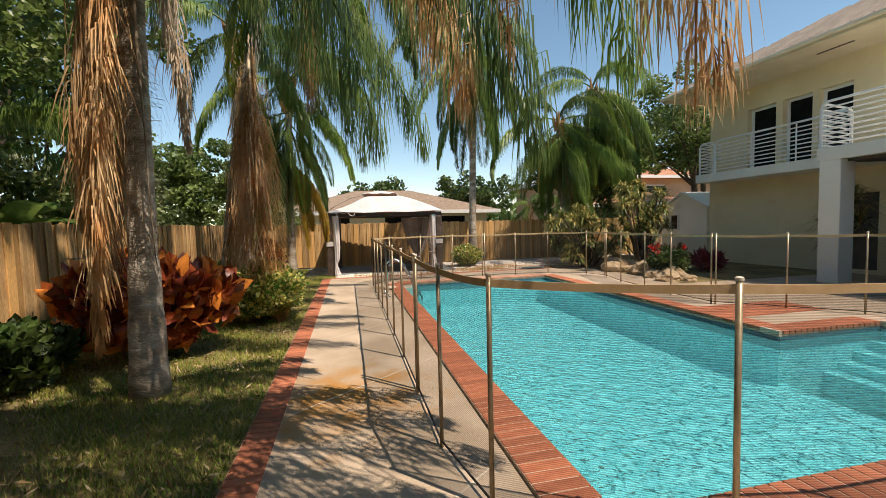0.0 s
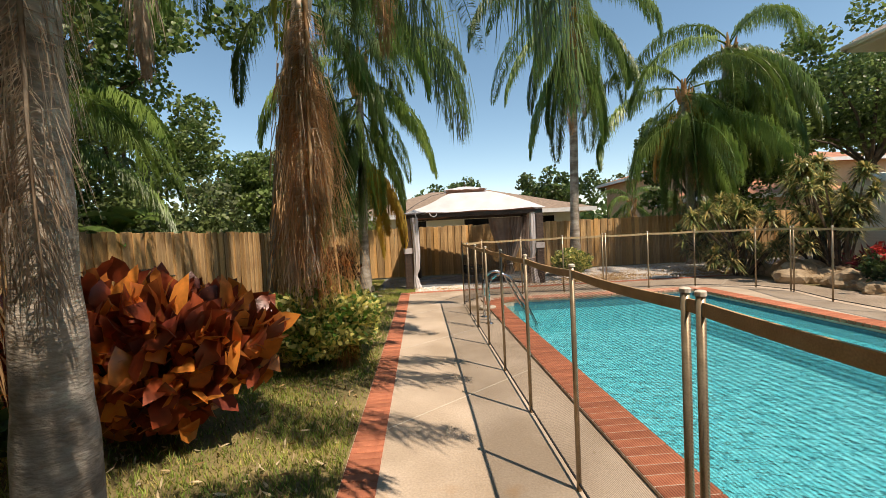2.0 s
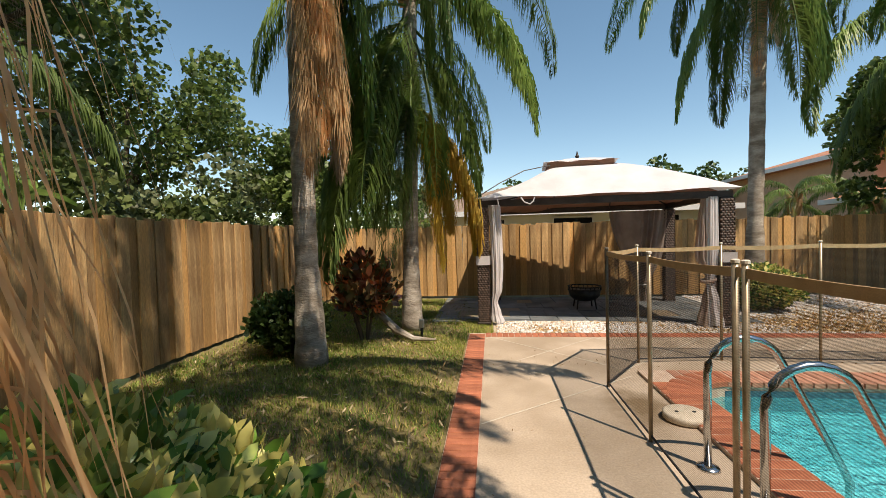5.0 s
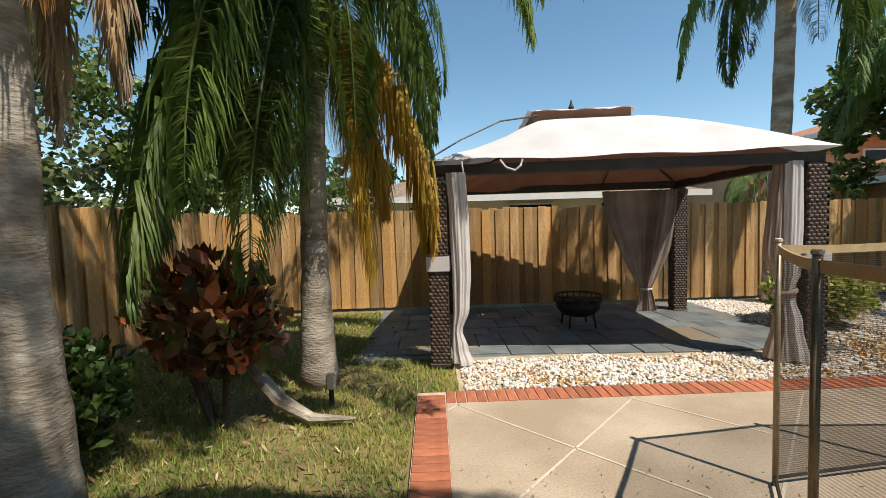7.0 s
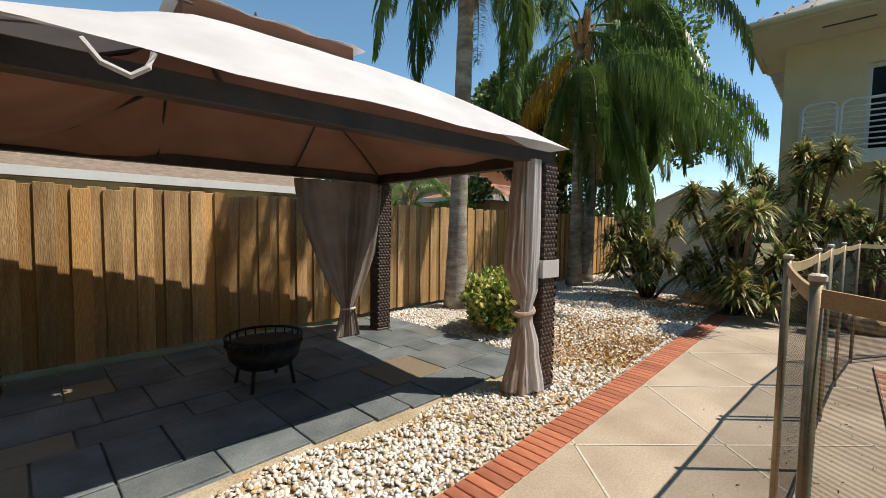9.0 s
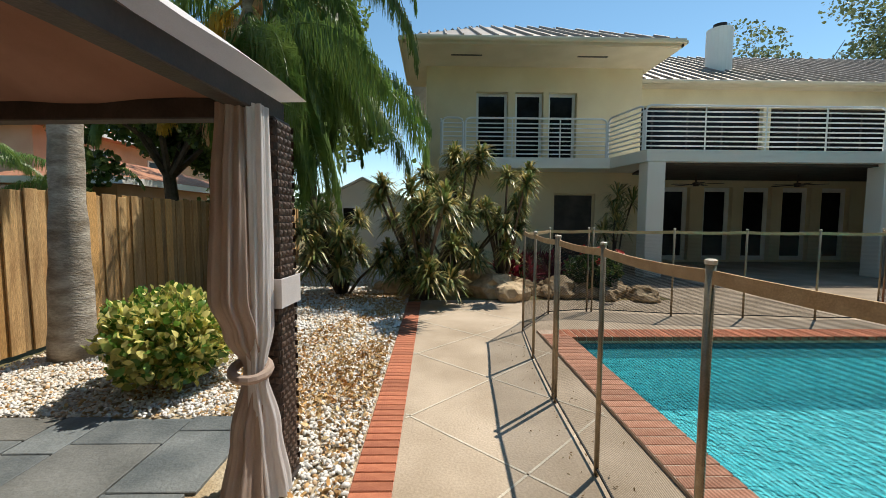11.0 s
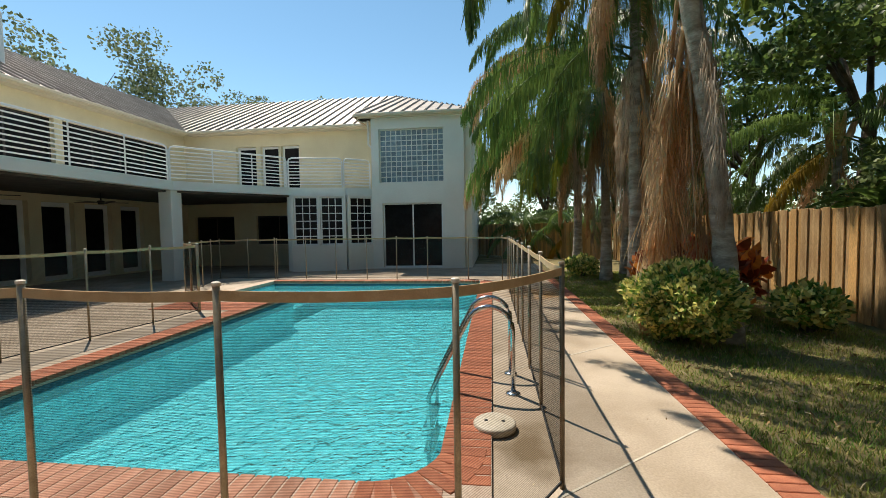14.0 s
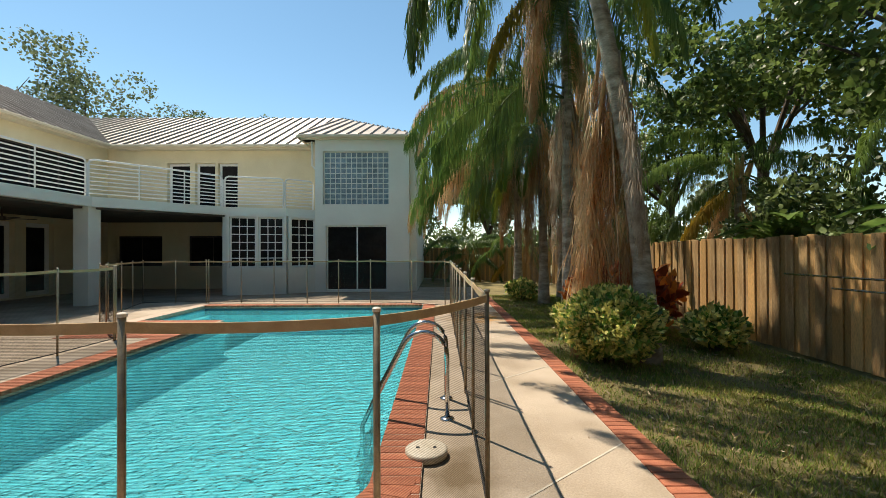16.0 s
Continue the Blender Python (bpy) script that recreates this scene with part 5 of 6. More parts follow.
palm(-2.70, 2.65, 5.9, 8, "queen palm with brown dead fronds beside the house", 0.14, (0.2, 0.0), 4, 2, 0, 1.0, 0.95, [-2.0, 3.0], arch=((0.08, 1.0), (-0.2, 0.95), (0.5, 0.95)),
     reach=[("low", 0.2, 1.05), ("drop", 0.6, 1.0), ("lime", 0.2, 1.0), ("plume", -0.3, 1.0), ("lime_arch", 1.3, 0.9), ("weep", 0.0, 0.9, 1.4), ("weep", 0.25, 1.0, 1.3), ("weep", 0.45, 1.0, 1.6), ("weep", 0.65, 0.95, 1.3), ("brown_weep", 0.12, 1.0, 1.5), ("weep", 0.9, 1.0, 1.4), ("weep", 1.2, 0.95, 1.3), ("brown_weep", -0.15, 0.95, 1.2), ("brown_weep", 0.55, 0.9, 1.5)],
     beard=[(0.6, 0.8, 1.1), (1.2, 1.0, 1.1), (0.0, 1.1, 1.0), (0.9, 1.4, 1.0), (2.0, 0.9, 0.9)])
palm(-2.40, 0.30, 6.9, 9, "tall queen palm with long drooping fronds by the house corner", 0.15, (0.1, 0.1), 8, 2, 0, arch=((0.85, 1.0, 3.25), (0.68, 1.05, 3.05)),
     reach=[("drop", 1.2 * k, 1.05) for k in range(4)] + [("drop", 0.1, 1.1), ("low", -0.1, 1.0), ("low", 0.35, 1.05), ("plume", 0.2, 1.3), ("lime", -0.2, 1.35), ("lime", 0.5, 1.3), ("plume", 0.8, 1.3), ("plume", -0.6, 1.3), ("lime_arch", 0.0, 1.0), ("drop", 0.45, 1.15)],
     beard=[(0.6, 0.8, 1.15), (1.3, 1.0, 1.15), (0.0, 1.2, 1.15), (2.0, 1.0, 1.1), (0.9, 1.5, 1.1)])
palm(-3.60, 1.20, 5.2, 11, "queen palm with green drooping fronds by the fence", 0.15, (-0.2, 0.1), 5, 2, 1, reach=[("plume", 0.7, 1.0), ("plume", 1.4, 1.0), ("drop", 1.0, 1.0)])

# ---- broadleaf trees beyond the fence ----
TREE_LEAVES = {}
def tree(x, y, h, r, seed, label, n=5200, leaf=0.16, material=None, trunk_r=0.16, low=0.42):
    """A tree: tapered trunk, forked limbs, a crown of many small leaves in clumps."""
    rng = np.random.default_rng(seed)
    root = thing("tree", label, "tree", pose(x, y, -0.03))
    fork = h * low
    limbs = [tube([(0, 0, 0), (0.06, 0.03, fork * 0.5), (0.0, 0.1, fork)], [trunk_r * 1.2, trunk_r * 0.95, trunk_r * 0.8], 9)]
    clumps = []
    for k in range(9):
        a = k * 2.4 + rng.uniform(-0.3, 0.3); e = rng.uniform(0.35, 1.0)
        end = np.array([math.cos(a) * r * e, math.sin(a) * r * e, fork + (h - fork) * rng.uniform(0.28, 0.95)])
        mid = np.array([end[0] * 0.4, end[1] * 0.4, fork + (end[2] - fork) * 0.55])
        limbs.append(tube([(0, 0.1, fork * 0.96), tuple(mid), tuple(end)], [trunk_r * 0.5, trunk_r * 0.3, trunk_r * 0.08], 6))
        for q in range(4):
            clumps.append(end + rng.normal(0, r * 0.22, 3)); 
        clumps.append((mid + end) / 2 + rng.normal(0, r * 0.15, 3))
    part("trunk", merge(*limbs), BARK_D, root)
    C = np.array(clumps)
    idx = rng.integers(len(C), size=n)
    g = rng.normal(size=(n, 3)); g /= np.linalg.norm(g, axis=1)[:, None]
    cen = C[idx] + g * (r * 0.24 * rng.uniform(0.3, 1.0, (n, 1)) ** 0.6) * np.array([1, 1, 0.75])
    np_part("crown", leaves(cen, leaf, 0.36, rng, 0.1), material or LEAF_B, root)
    return root
for i, (x, y, h, r) in enumerate([(-8.2, 3.5, 8.6, 3.0), (-7.8, 8.2, 8.2, 2.8), (-8.5, 13.0, 8.2, 3.1), (-10.5, 18.0, 7.0, 3.2), (-6.6, 20.6, 5.0, 2.0), (-8.6, -1.5, 7.5, 3.0), (-5.8, -4.5, 6.5, 2.6), (-13, 6, 9, 3.8), (-14, 13, 9, 3.8)]):
    tree(x, y, h, r, 100 + i, "dark leafy tree behind the wooden fence", 11500, 0.15)
for i, (x, y, h, r) in enumerate([(15.5, 18.0, 7.6, 3.0), (18.5, 20.5, 8.5, 3.2), (12.2, 19.8, 6.2, 2.2), (9.9, 19.6, 5.6, 2.3)]):
    tree(x, y, h, r, 120 + i, "large dark green tree behind the shed", 12000, 0.15)
for i, (x, y, h, r) in enumerate([(26, -8, 11.8, 5.4), (23.5, -13, 12.2, 5.4), (18, -18, 12.0, 5.0), (11, -19, 10.6, 3.4), (6, -14, 9.6, 3.0), (-3, -13, 6, 2.8)]):
    tree(x, y, h, r, 140 + i, "grey-green tree rising behind the house roof", 9000, 0.20, LEAF_P)
for i, (x, y, h, r) in enumerate([(9, 37, 5.2, 2.6), (12, 40, 5.6, 3), (2, 41, 5.6, 3), (-12, 30, 6, 3.0), (-5.5, 36, 5.5, 2.5)]):
    tree(x, y, h, r, 160 + i, "distant rounded tree behind the neighbouring house", 2600, 0.3, LEAF)
palm(10.5, 25.5, 2.6, 21, "small palm in the neighbouring garden", 0.12, green=12, dead=1, scale=0.6, group="garden palms")
palm(12.3, 24.0, 2.3, 22, "small palm in the neighbouring garden", 0.12, green=12, dead=1, scale=0.6, group="garden palms")
palm(-6.6, 4.9, 3.4, 23, "slender palm behind the wooden fence", 0.10, green=12, dead=2, scale=0.8, group="garden palms")
palm(-7.0, 10.6, 3.2, 24, "slender palm behind the wooden fence", 0.10, green=12, dead=2, scale=0.8, group="garden palms")
palm(-1.2, -6.2, 1.4, 25, "low yellow-green palm clump beyond the house corner", 0.12, green=14, dead=1, yellow=3, scale=0.7, group="garden palms")
palm(-3.2, -5.5, 1.6, 26, "low yellow-green palm clump beyond the house corner", 0.12, green=14, dead=1, yellow=2, scale=0.7, group="garden palms")
# understorey behind the side and back fences
def thicket(label, spots, material, seed, leaf=0.13, per=420):
    """A joined mass of leafy clumps round the given spots (x, y, z, radius)."""
    rng = np.random.default_rng(seed)
    c = []
    for x, y, z, r in spots:
        g = rng.normal(size=(per, 3)); g /= np.linalg.norm(g, axis=1)[:, None]
        c.append(np.array([x, y, z]) + g * r * rng.uniform(0.5, 1.0, (per, 1)) * np.array([1, 1, 0.85]))
    ob = np_part("undergrowth", leaves(np.concatenate(c), leaf, 0.30, rng, 0.2), material)
    tagged(ob, label, "undergrowth", "", "stuff")
tk = np.random.default_rng(31)
thicket("tangled green undergrowth behind the wooden fence", [(tk.uniform(-7.4, -5.6), -4 + 0.55 * k, tk.uniform(0.9, 2.5), tk.uniform(0.45, 0.85)) for k in range(44)], LEAF_M, 32)
thicket("pale sunlit bushes behind the wooden fence", [(tk.uniform(-9.5, -7.4), -4 + 0.8 * k, tk.uniform(0.8, 3.2), tk.uniform(0.6, 1.0)) for k in range(32)], LEAF_P, 33, 0.16)
thicket("leafy bushes behind the back fence", [(-6.0 + 0.62 * k, tk.uniform(18.6, 20.2), tk.uniform(0.8, 1.9), tk.uniform(0.4, 0.7)) for k in range(7)] + [(10.0 + 0.6 * k, tk.uniform(18.4, 19.6), tk.uniform(0.8, 2.6), tk.uniform(0.5, 0.9)) for k in range(7)], LEAF_B, 34)
thicket("leafy bushes beyond the house corner", [(-7 + 0.7 * k, tk.uniform(-11, -8.6) + 0.35 * abs(k - 6), tk.uniform(0.8, 3.0), tk.uniform(0.6, 1.0)) for k in range(13)], LEAF_M, 35)
# a far hedge of trees closes the horizon
hv = np.random.default_rng(5)
cc = []
for k in range(260):
    a = hv.uniform(0, 6.283); R = hv.uniform(55, 75)
    c = np.array([R * math.cos(a), 8 + R * math.sin(a), 0]); hh = hv.uniform(2.5, 6.0)
    cc.append(c + np.stack([hv.normal(0, 2.6, 110), hv.normal(0, 2.6, 110), np.abs(hv.normal(hh * 0.45, hh * 0.33, 110))], 1))
far = np_part("far_woods", leaves(np.concatenate(cc), 0.9, 0.42, hv, 0.1), LEAF)
tagged(far, "distant belt of green trees on the horizon", "trees", "", "stuff")

# ---- shrubs ----
def shrub(name, x, y, rx, ry, h, n, leaf, aspect, material, seed, label, category="shrub", shell=0.55, up=0.5, stems=7, z0=0.06):
    """A shrub: stems and a rounded, uneven mass of leaves that point outward."""
    rng = np.random.default_rng(seed)
    root = thing(name, label, category, pose(x, y, -0.03))
    g = rng.normal(size=(n, 3)); g /= np.linalg.norm(g, axis=1)[:, None]
    rad = rng.uniform(shell, 1.0, (n, 1)) * (1 + 0.12 * np.sin(g[:, :1] * 5 + seed) * np.cos(g[:, 1:2] * 6) + 0.08 * np.sin(g[:, 2:3] * 9 + g[:, :1] * 7))
    c = g * rad * np.array([rx, ry, h * 0.5]) + np.array([0, 0, h * 0.5 + z0])
    c[:, 2] = np.maximum(c[:, 2], 0.04)
    np_part("foliage", leaves(c, leaf, aspect, rng, up, g), material, root)
    for k in range(stems):
        a = rng.uniform(0, 6.28); q = rng.uniform(0.3, 0.75)
        part("stem", tube([(0.05 * math.cos(a), 0.05 * math.sin(a), 0.0), (rx * q * 0.5 * math.cos(a), ry * q * 0.5 * math.sin(a), h * 0.35), (rx * q * math.cos(a), ry * q * math.sin(a), h * 0.75)], [0.022, 0.016, 0.007], 5), BARK_D, root)
    return root
shrub("schefflera_shrub", -1.97, 8.84, 0.67, 0.72, 0.96, 17000, 0.078, 0.25, LEAF_V, 31, "rounded schefflera shrub with yellow and green variegated leaves")
shrub("schefflera_shrub", -3.75, 8.3, 0.42, 0.42, 0.62, 1500, 0.10, 0.28, LEAF_V, 32, "small variegated shrub on dry soil by the fence")
shrub("croton_shrub", -2.92, 7.15, 0.98, 0.55, 1.15, 1250, 0.25, 0.29, LEAF_C, 33, "croton with large red, orange and dark leaves", up=0.9, z0=0.12)
shrub("croton_shrub", -2.75, 13.72, 0.50, 0.45, 0.95, 620, 0.14, 0.27, LEAF_C2, 35, "small red and green croton on bare stems", up=0.9, z0=0.30)
shrub("green_shrub", -3.5, 13.1, 0.5, 0.6, 0.72, 3600, 0.08, 0.34, LEAF, 36, "low dark green shrub against the fence")
shrub("green_shrub", -3.75, 6.3, 0.45, 0.6, 0.62, 1300, 0.12, 0.34, LEAF, 37, "low dark green shrub in the palm's shade")
shrub("golden_shrub", 3.55, 15.75, 0.55, 0.5, 0.76, 5200, 0.075, 0.30, LEAF_V, 38, "yellow and green shrub growing out of white gravel")
shrub("golden_shrub", -2.2, 1.9, 0.5, 0.5, 0.6, 1200, 0.10, 0.32, LEAF_V, 39, "yellow and green shrub beside the walkway")
shrub("flowering_shrub", 7.6, 10.75, 0.5, 0.5, 0.75, 1200, 0.10, 0.34, LEAF, 40, "dark green shrub with red flowers beside the rocks")
fl_rng = np.random.default_rng(9)
fl = thing("red_flowers", "few red flower heads on the shrub", "flowers", pose(7.5, 10.7, 0.72))
for k in range(5):
    c = fl_rng.normal(0, [0.25, 0.25, 0.06], (1, 3))
    np_part("blossom", leaves(np.repeat(c, 14, 0) + fl_rng.normal(0, 0.03, (14, 3)), 0.07, 0.4, fl_rng, 0.6), FLOWER, fl)
shrub("bromeliad", 8.6, 11.9, 0.55, 0.5, 0.6, 420, 0.42, 0.09, LEAF_R, 41, "crimson bromeliads growing at the wall's foot", "bromeliad", 0.2, 1.0)
shrub("bromeliad", 9.3, 11.2, 0.45, 0.45, 0.55, 320, 0.40, 0.09, LEAF_R, 42, "crimson bromeliads growing at the wall's foot", "bromeliad", 0.2, 1.0)

def dracaena(x, y, heads, seed, label, leaf=0.42, n=120, name="dracaena"):
    """A cane plant: bent canes, each ending in a rosette of strap leaves."""
    rng = np.random.default_rng(seed)
    root = thing(name, label, "dracaena", pose(x, y, -0.03))
    for dx, dy, h in heads:
        part("cane", tube([(dx * 0.12, dy * 0.12, 0), (dx * 0.45 + 0.05, dy * 0.45, h * 0.5), (dx, dy, h)], [0.030, 0.024, 0.018], 6), BARK_D, root)
        V, F = [], []
        for k in range(n):
            a, e = rng.uniform(0, 6.28), rng.uniform(-0.5, 1.35)
            d = np.array([math.cos(a) * math.cos(e), math.sin(a) * math.cos(e), math.sin(e)])
            s = np.array([-math.sin(a), math.cos(a), 0]) * 0.019
            L = leaf * rng.uniform(0.7, 1.1); o = len(V); b0 = np.array([dx, dy, h - rng.uniform(0, 0.18)])
            m1 = b0 + d * L * 0.55 ; t1 = m1 + (d * 0.75 + np.array([0, 0, -0.55])) * L * 0.5
            V += [b0 - s * 0.7, b0 + s * 0.7, m1 + s, m1 - s, t1]
            F += [(o, o + 1, o + 2), (o, o + 2, o + 3), (o + 3, o + 2, o + 4)]
        np_part("rosette", (np.array(V), np.array(F)), LEAF_Y, root)["kind"] = "stuff"
    return root
def banana(x, y, h, seed, label):
    """A banana plant: fleshy stem and broad arching leaves, each with a midrib."""
    rng = np.random.default_rng(seed)
    root = thing("banana_plant", label, "banana plant", pose(x, y, -0.03))
    part("stem", tube([(0, 0, 0), (0.03, 0.02, h * 0.5), (0, 0, h)], [0.10, 0.08, 0.05], 8), BARK_D, root)
    for k in range(8):
        a, L, e = k * 2.4, rng.uniform(1.1, 1.6), rng.uniform(0.7, 1.3)
        V, F, p = [], [], np.array([0, 0, h - 0.1])
        side = np.array([-math.sin(a), math.cos(a), 0])
        for j in range(10):
            t = j / 9
            w = 0.24 * math.sin(math.pi * min(1, t * 0.9 + 0.08)) ** 0.7
            V += [p + side * w + np.array([0, 0, 0.05 * w]), p - np.array([0, 0, 0.04]), p - side * w + np.array([0, 0, 0.05 * w])]
            ee = e - 1.9 * t
            p = p + np.array([math.cos(a) * math.cos(ee), math.sin(a) * math.cos(ee), math.sin(ee)]) * L / 9
        for j in range(9):
            o = 3 * j
            F += [(o, o + 1, o + 4, o + 3), (o + 1, o + 2, o + 5, o + 4)]
        smooth(part("leaf", (V, F), BANANA, root))
banana(-5.9, 9.6, 1.5, 401, "banana plant with broad pale green leaves behind the fence")
banana(-6.4, 11.8, 1.7, 402, "banana plant with broad pale green leaves behind the fence")
banana(-6.2, 6.6, 1.6, 403, "banana plant with broad pale green leaves behind the fence")
dr = np.random.default_rng(77)
def heads(n, r, h0, h1):
    return [(dr.normal(0, r), dr.normal(0, r), dr.uniform(h0, h1)) for _ in range(n)]
dracaena(7.55, 15.25, heads(18, 0.45, 0.5, 1.6), 51, "clump of green dracaena canes in white gravel")
dracaena(7.15, 13.85, heads(30, 0.55, 0.4, 2.0), 52, "dense clump of sunlit dracaena canes among rocks")
dracaena(8.6, 13.2, heads(22, 0.55, 0.8, 3.0), 53, "tall yellow-green dracaena canes before the house wall", 0.40)
dracaena(8.1, 12.3, heads(14, 0.5, 0.5, 2.4), 54, "leaning dracaena canes with golden leaves", 0.36)
dracaena(10.9, 8.9, [(-0.2, 0.1, 1.7), (0.2, -0.1, 1.4), (0, 0.3, 1.1), (-0.3, -0.3, 1.9), (-0.1, 0.0, 2.1), (-0.45, 0.1, 1.3)], 55, "broad-leaved green palm-like plant by the column", 0.66, 60, "potted_palm")

# rocks along the planted bank
def rock(x, y, sx, sy, sz, seed):
    rng = np.random.default_rng(seed)
    bm = bmesh.new()
    bmesh.ops.create_icosphere(bm, subdivisions=3, radius=1.0)
    for v in bm.verts:
        q = v.co * 1.6 + Vector((seed * 3.1, 0, 0))
        v.co *= 1 + 0.32 * noise.noise(q) + 0.16 * noise.noise(q * 2.7) + 0.07 * noise.noise(q * 6)
        v.co = Vector((v.co.x * sx, v.co.y * sy, v.co.z * sz + sz * 0.45))
    ob = part("rock", bm, BOULDER)
    ob.matrix_basis = pose(x, y, -0.03, 0, 0, rng.uniform(0, 360))
    tagged(ob, "weathered tan limestone rock edging the planted bank", "rock", "rocks along the bank")
for i in range(26):
    t = i / 25
    x = 8.0 - 0.75 * t + 0.25 * math.sin(i * 2.3); y = 14.6 - 4.7 * t
    s = 0.16 + 0.10 * ((i * 7) % 5) / 4
    rock(x, y, s * 1.35, s, s * 0.8, 200 + i)
for i, (x, y, s) in enumerate([(7.4, 12.6, 0.36), (7.1, 12.3, 0.28), (7.75, 12.9, 0.4), (8.2, 12.3, 0.3), (7.4, 11.4, 0.3)]):
    rock(x, y, s * 1.2, s, s * 0.85, 300 + i)

# small things on the lawn
box_ = thing("garden_light", "small grey plastic garden light on a stake", "garden light", pose(-2.0, 13.95, -0.03))
part("head", box(bmesh.new(), (-0.035, -0.03, 0.13), (0.035, 0.03, 0.25), 0.01), PLASTIC, box_)
part("stake", tube([(0, 0, 0), (0, 0, 0.17)], 0.02, 8), RUBBER, box_)
husk = part("palm_husk", tube([(-2.75, 14.0, 0.45), (-2.55, 13.85, 0.30), (-2.3, 13.7, 0.12), (-2.05, 13.6, 0.03), (-1.75, 13.6, 0.02)], [0.03, 0.05, 0.055, 0.04, 0.012], 8), BARK)
tagged(husk, "dry fallen palm spathe lying on the grass", "palm husk")
brk = thing("fence_bracket", "thin metal rod bracket fixed to the wooden fence", "bracket")
part("rod", tube([(-4.52, 8.6, 1.12), (-4.52, 9.9, 1.12)], 0.014, 6), STEEL, brk)
part("rod", tube([(-4.52, 9.3, 0.98), (-4.52, 10.4, 0.98)], 0.014, 6), STEEL, brk)
for y in (8.7, 9.8):
    part("clip", tube([(-4.66, y, 1.12), (-4.51, y, 1.12)], 0.012, 6), STEEL, brk)

# ---- gravel, grass, litter ----
gravel_bed = setting(slab("gravel_bed", (-1.0, 14.06, -0.1), (12.6, 17.5, -0.012), GRAVEL_BED), "sandy bed under the white gravel", "gravel bed")
bank = setting(slab("planting_bed", (7.0, 9.6, -0.1), (12.0, 14.06, 0.0), SOIL), "dark soil planting bed with rocks", "bed")
def pebbles(n, x0, x1, y0, y1, s0, s1, seed, keep=lambda x, y: np.ones(len(x), bool)):
    rng = np.random.default_rng(seed)
    x, y = rng.uniform(x0, x1, n), rng.uniform(y0, y1, n)
    k = keep(x, y); x, y = x[k], y[k]; n = len(x)
    base = np.array([(0, 0, 1), (.9, 0, .25), (.28, .85, .25), (-.72, .53, .25), (-.72, -.53, .25), (.28, -.85, .25), (.75, .5, -.4), (-.3, .85, -.4), (-.9, 0, -.4), (-.3, -.85, -.4), (.7, -.5, -.4)])
    tri = np.array([(0, 1, 2), (0, 2, 3), (0, 3, 4), (0, 4, 5), (0, 5, 1), (1, 6, 2), (2, 6, 7), (2, 7, 3), (3, 7, 8), (3, 8, 4), (4, 8, 9), (4, 9, 5), (5, 9, 10), (5, 10, 1), (1, 10, 6)])
    a = rng.uniform(0, 6.28, n); c, s = np.cos(a)[:, None], np.sin(a)[:, None]
    sz = rng.uniform(s0, s1, (n, 1)); asp = rng.uniform(0.6, 1.0, (n, 1))
    b = base[None] * (1 + rng.normal(0, 0.13, (n, 11, 1)))
    X, Y, Z = b[..., 0] * sz, b[..., 1] * sz * asp, b[..., 2] * sz * rng.uniform(0.45, 0.8, (n, 1))
    tilt = rng.normal(0, 0.35, (n, 1)); Z = Z + X * tilt
    v = np.stack([X * c - Y * s + x[:, None], X * s + Y * c + y[:, None], Z + sz * 0.35 - 0.008 + rng.uniform(0, 0.012, (n, 1))], -1).reshape(-1, 3)
    f = (np.arange(n)[:, None, None] * 11 + tri[None]).reshape(-1, 3)
    return v, f
on_gravel = lambda x, y: (((y < 14.85 + 0.05 * np.sin(x * 5) - 0.07 * x) | (x > 2.95)) & (x > -0.95) & (y > 14.07)) & ~((x < -0.6) & (y > 14.8))
gravel = np_part("gravel", pebbles(42000, -1.0, 4.6, 14.07, 17.5, 0.008, 0.021, 61, on_gravel), STONE_W)
tagged(gravel, "loose white and tan river pebbles", "gravel", "", "stuff")
gravel2 = np_part("gravel", pebbles(22000, 4.6, 12.5, 14.07, 17.5, 0.013, 0.032, 62), STONE_W)
tagged(gravel2, "loose white and tan river pebbles", "gravel", "", "stuff")

def blades(n, x0, x1, y0, y1, seed, keep, h=0.045):
    rng = np.random.default_rng(seed)
    x, y = rng.uniform(x0, x1, n), rng.uniform(y0, y1, n)
    den = np.sin(x * 2.1 + 1.3 * np.sin(y * 1.1)) * np.cos(y * 1.7 + x) + 0.5 * np.sin(x * 5 + y * 4)
    k = keep(x, y) & (den + rng.normal(0, 0.6, n) > -0.45)
    x, y = x[k], y[k]; n = len(x)
    a = rng.uniform(0, 6.28, n); L = h * rng.uniform(0.5, 1.4, n)
    w = 0.0045
    lean = rng.uniform(0.2, 1.0, n)
    p = np.stack([x, y, np.full(n, -0.032)], 1)
    s = np.stack([-np.sin(a), np.cos(a), np.zeros(n)], 1) * w
    t = p + np.stack([np.cos(a) * L * lean, np.sin(a) * L * lean, L], 1)
    v = np.stack([p - s, p + s, t], 1).reshape(-1, 3)
    return v, np.arange(n * 3).reshape(-1, 3)
lawn_keep = lambda x, y: (x < -1.36) | (y > 14.1)
lawn = np_part("grass", blades(230000, -4.6, -1.0, 0.5, 17.4, 71, lawn_keep), BLADE)
tagged(lawn, "short patchy lawn, green and straw yellow", "grass", "", "stuff")
lr = np.random.default_rng(72)
n = 5200
lc = np.stack([lr.uniform(-4.5, -1.36, n), lr.uniform(1.0, 16.5, n), lr.uniform(-0.02, 0.012, n)], 1)
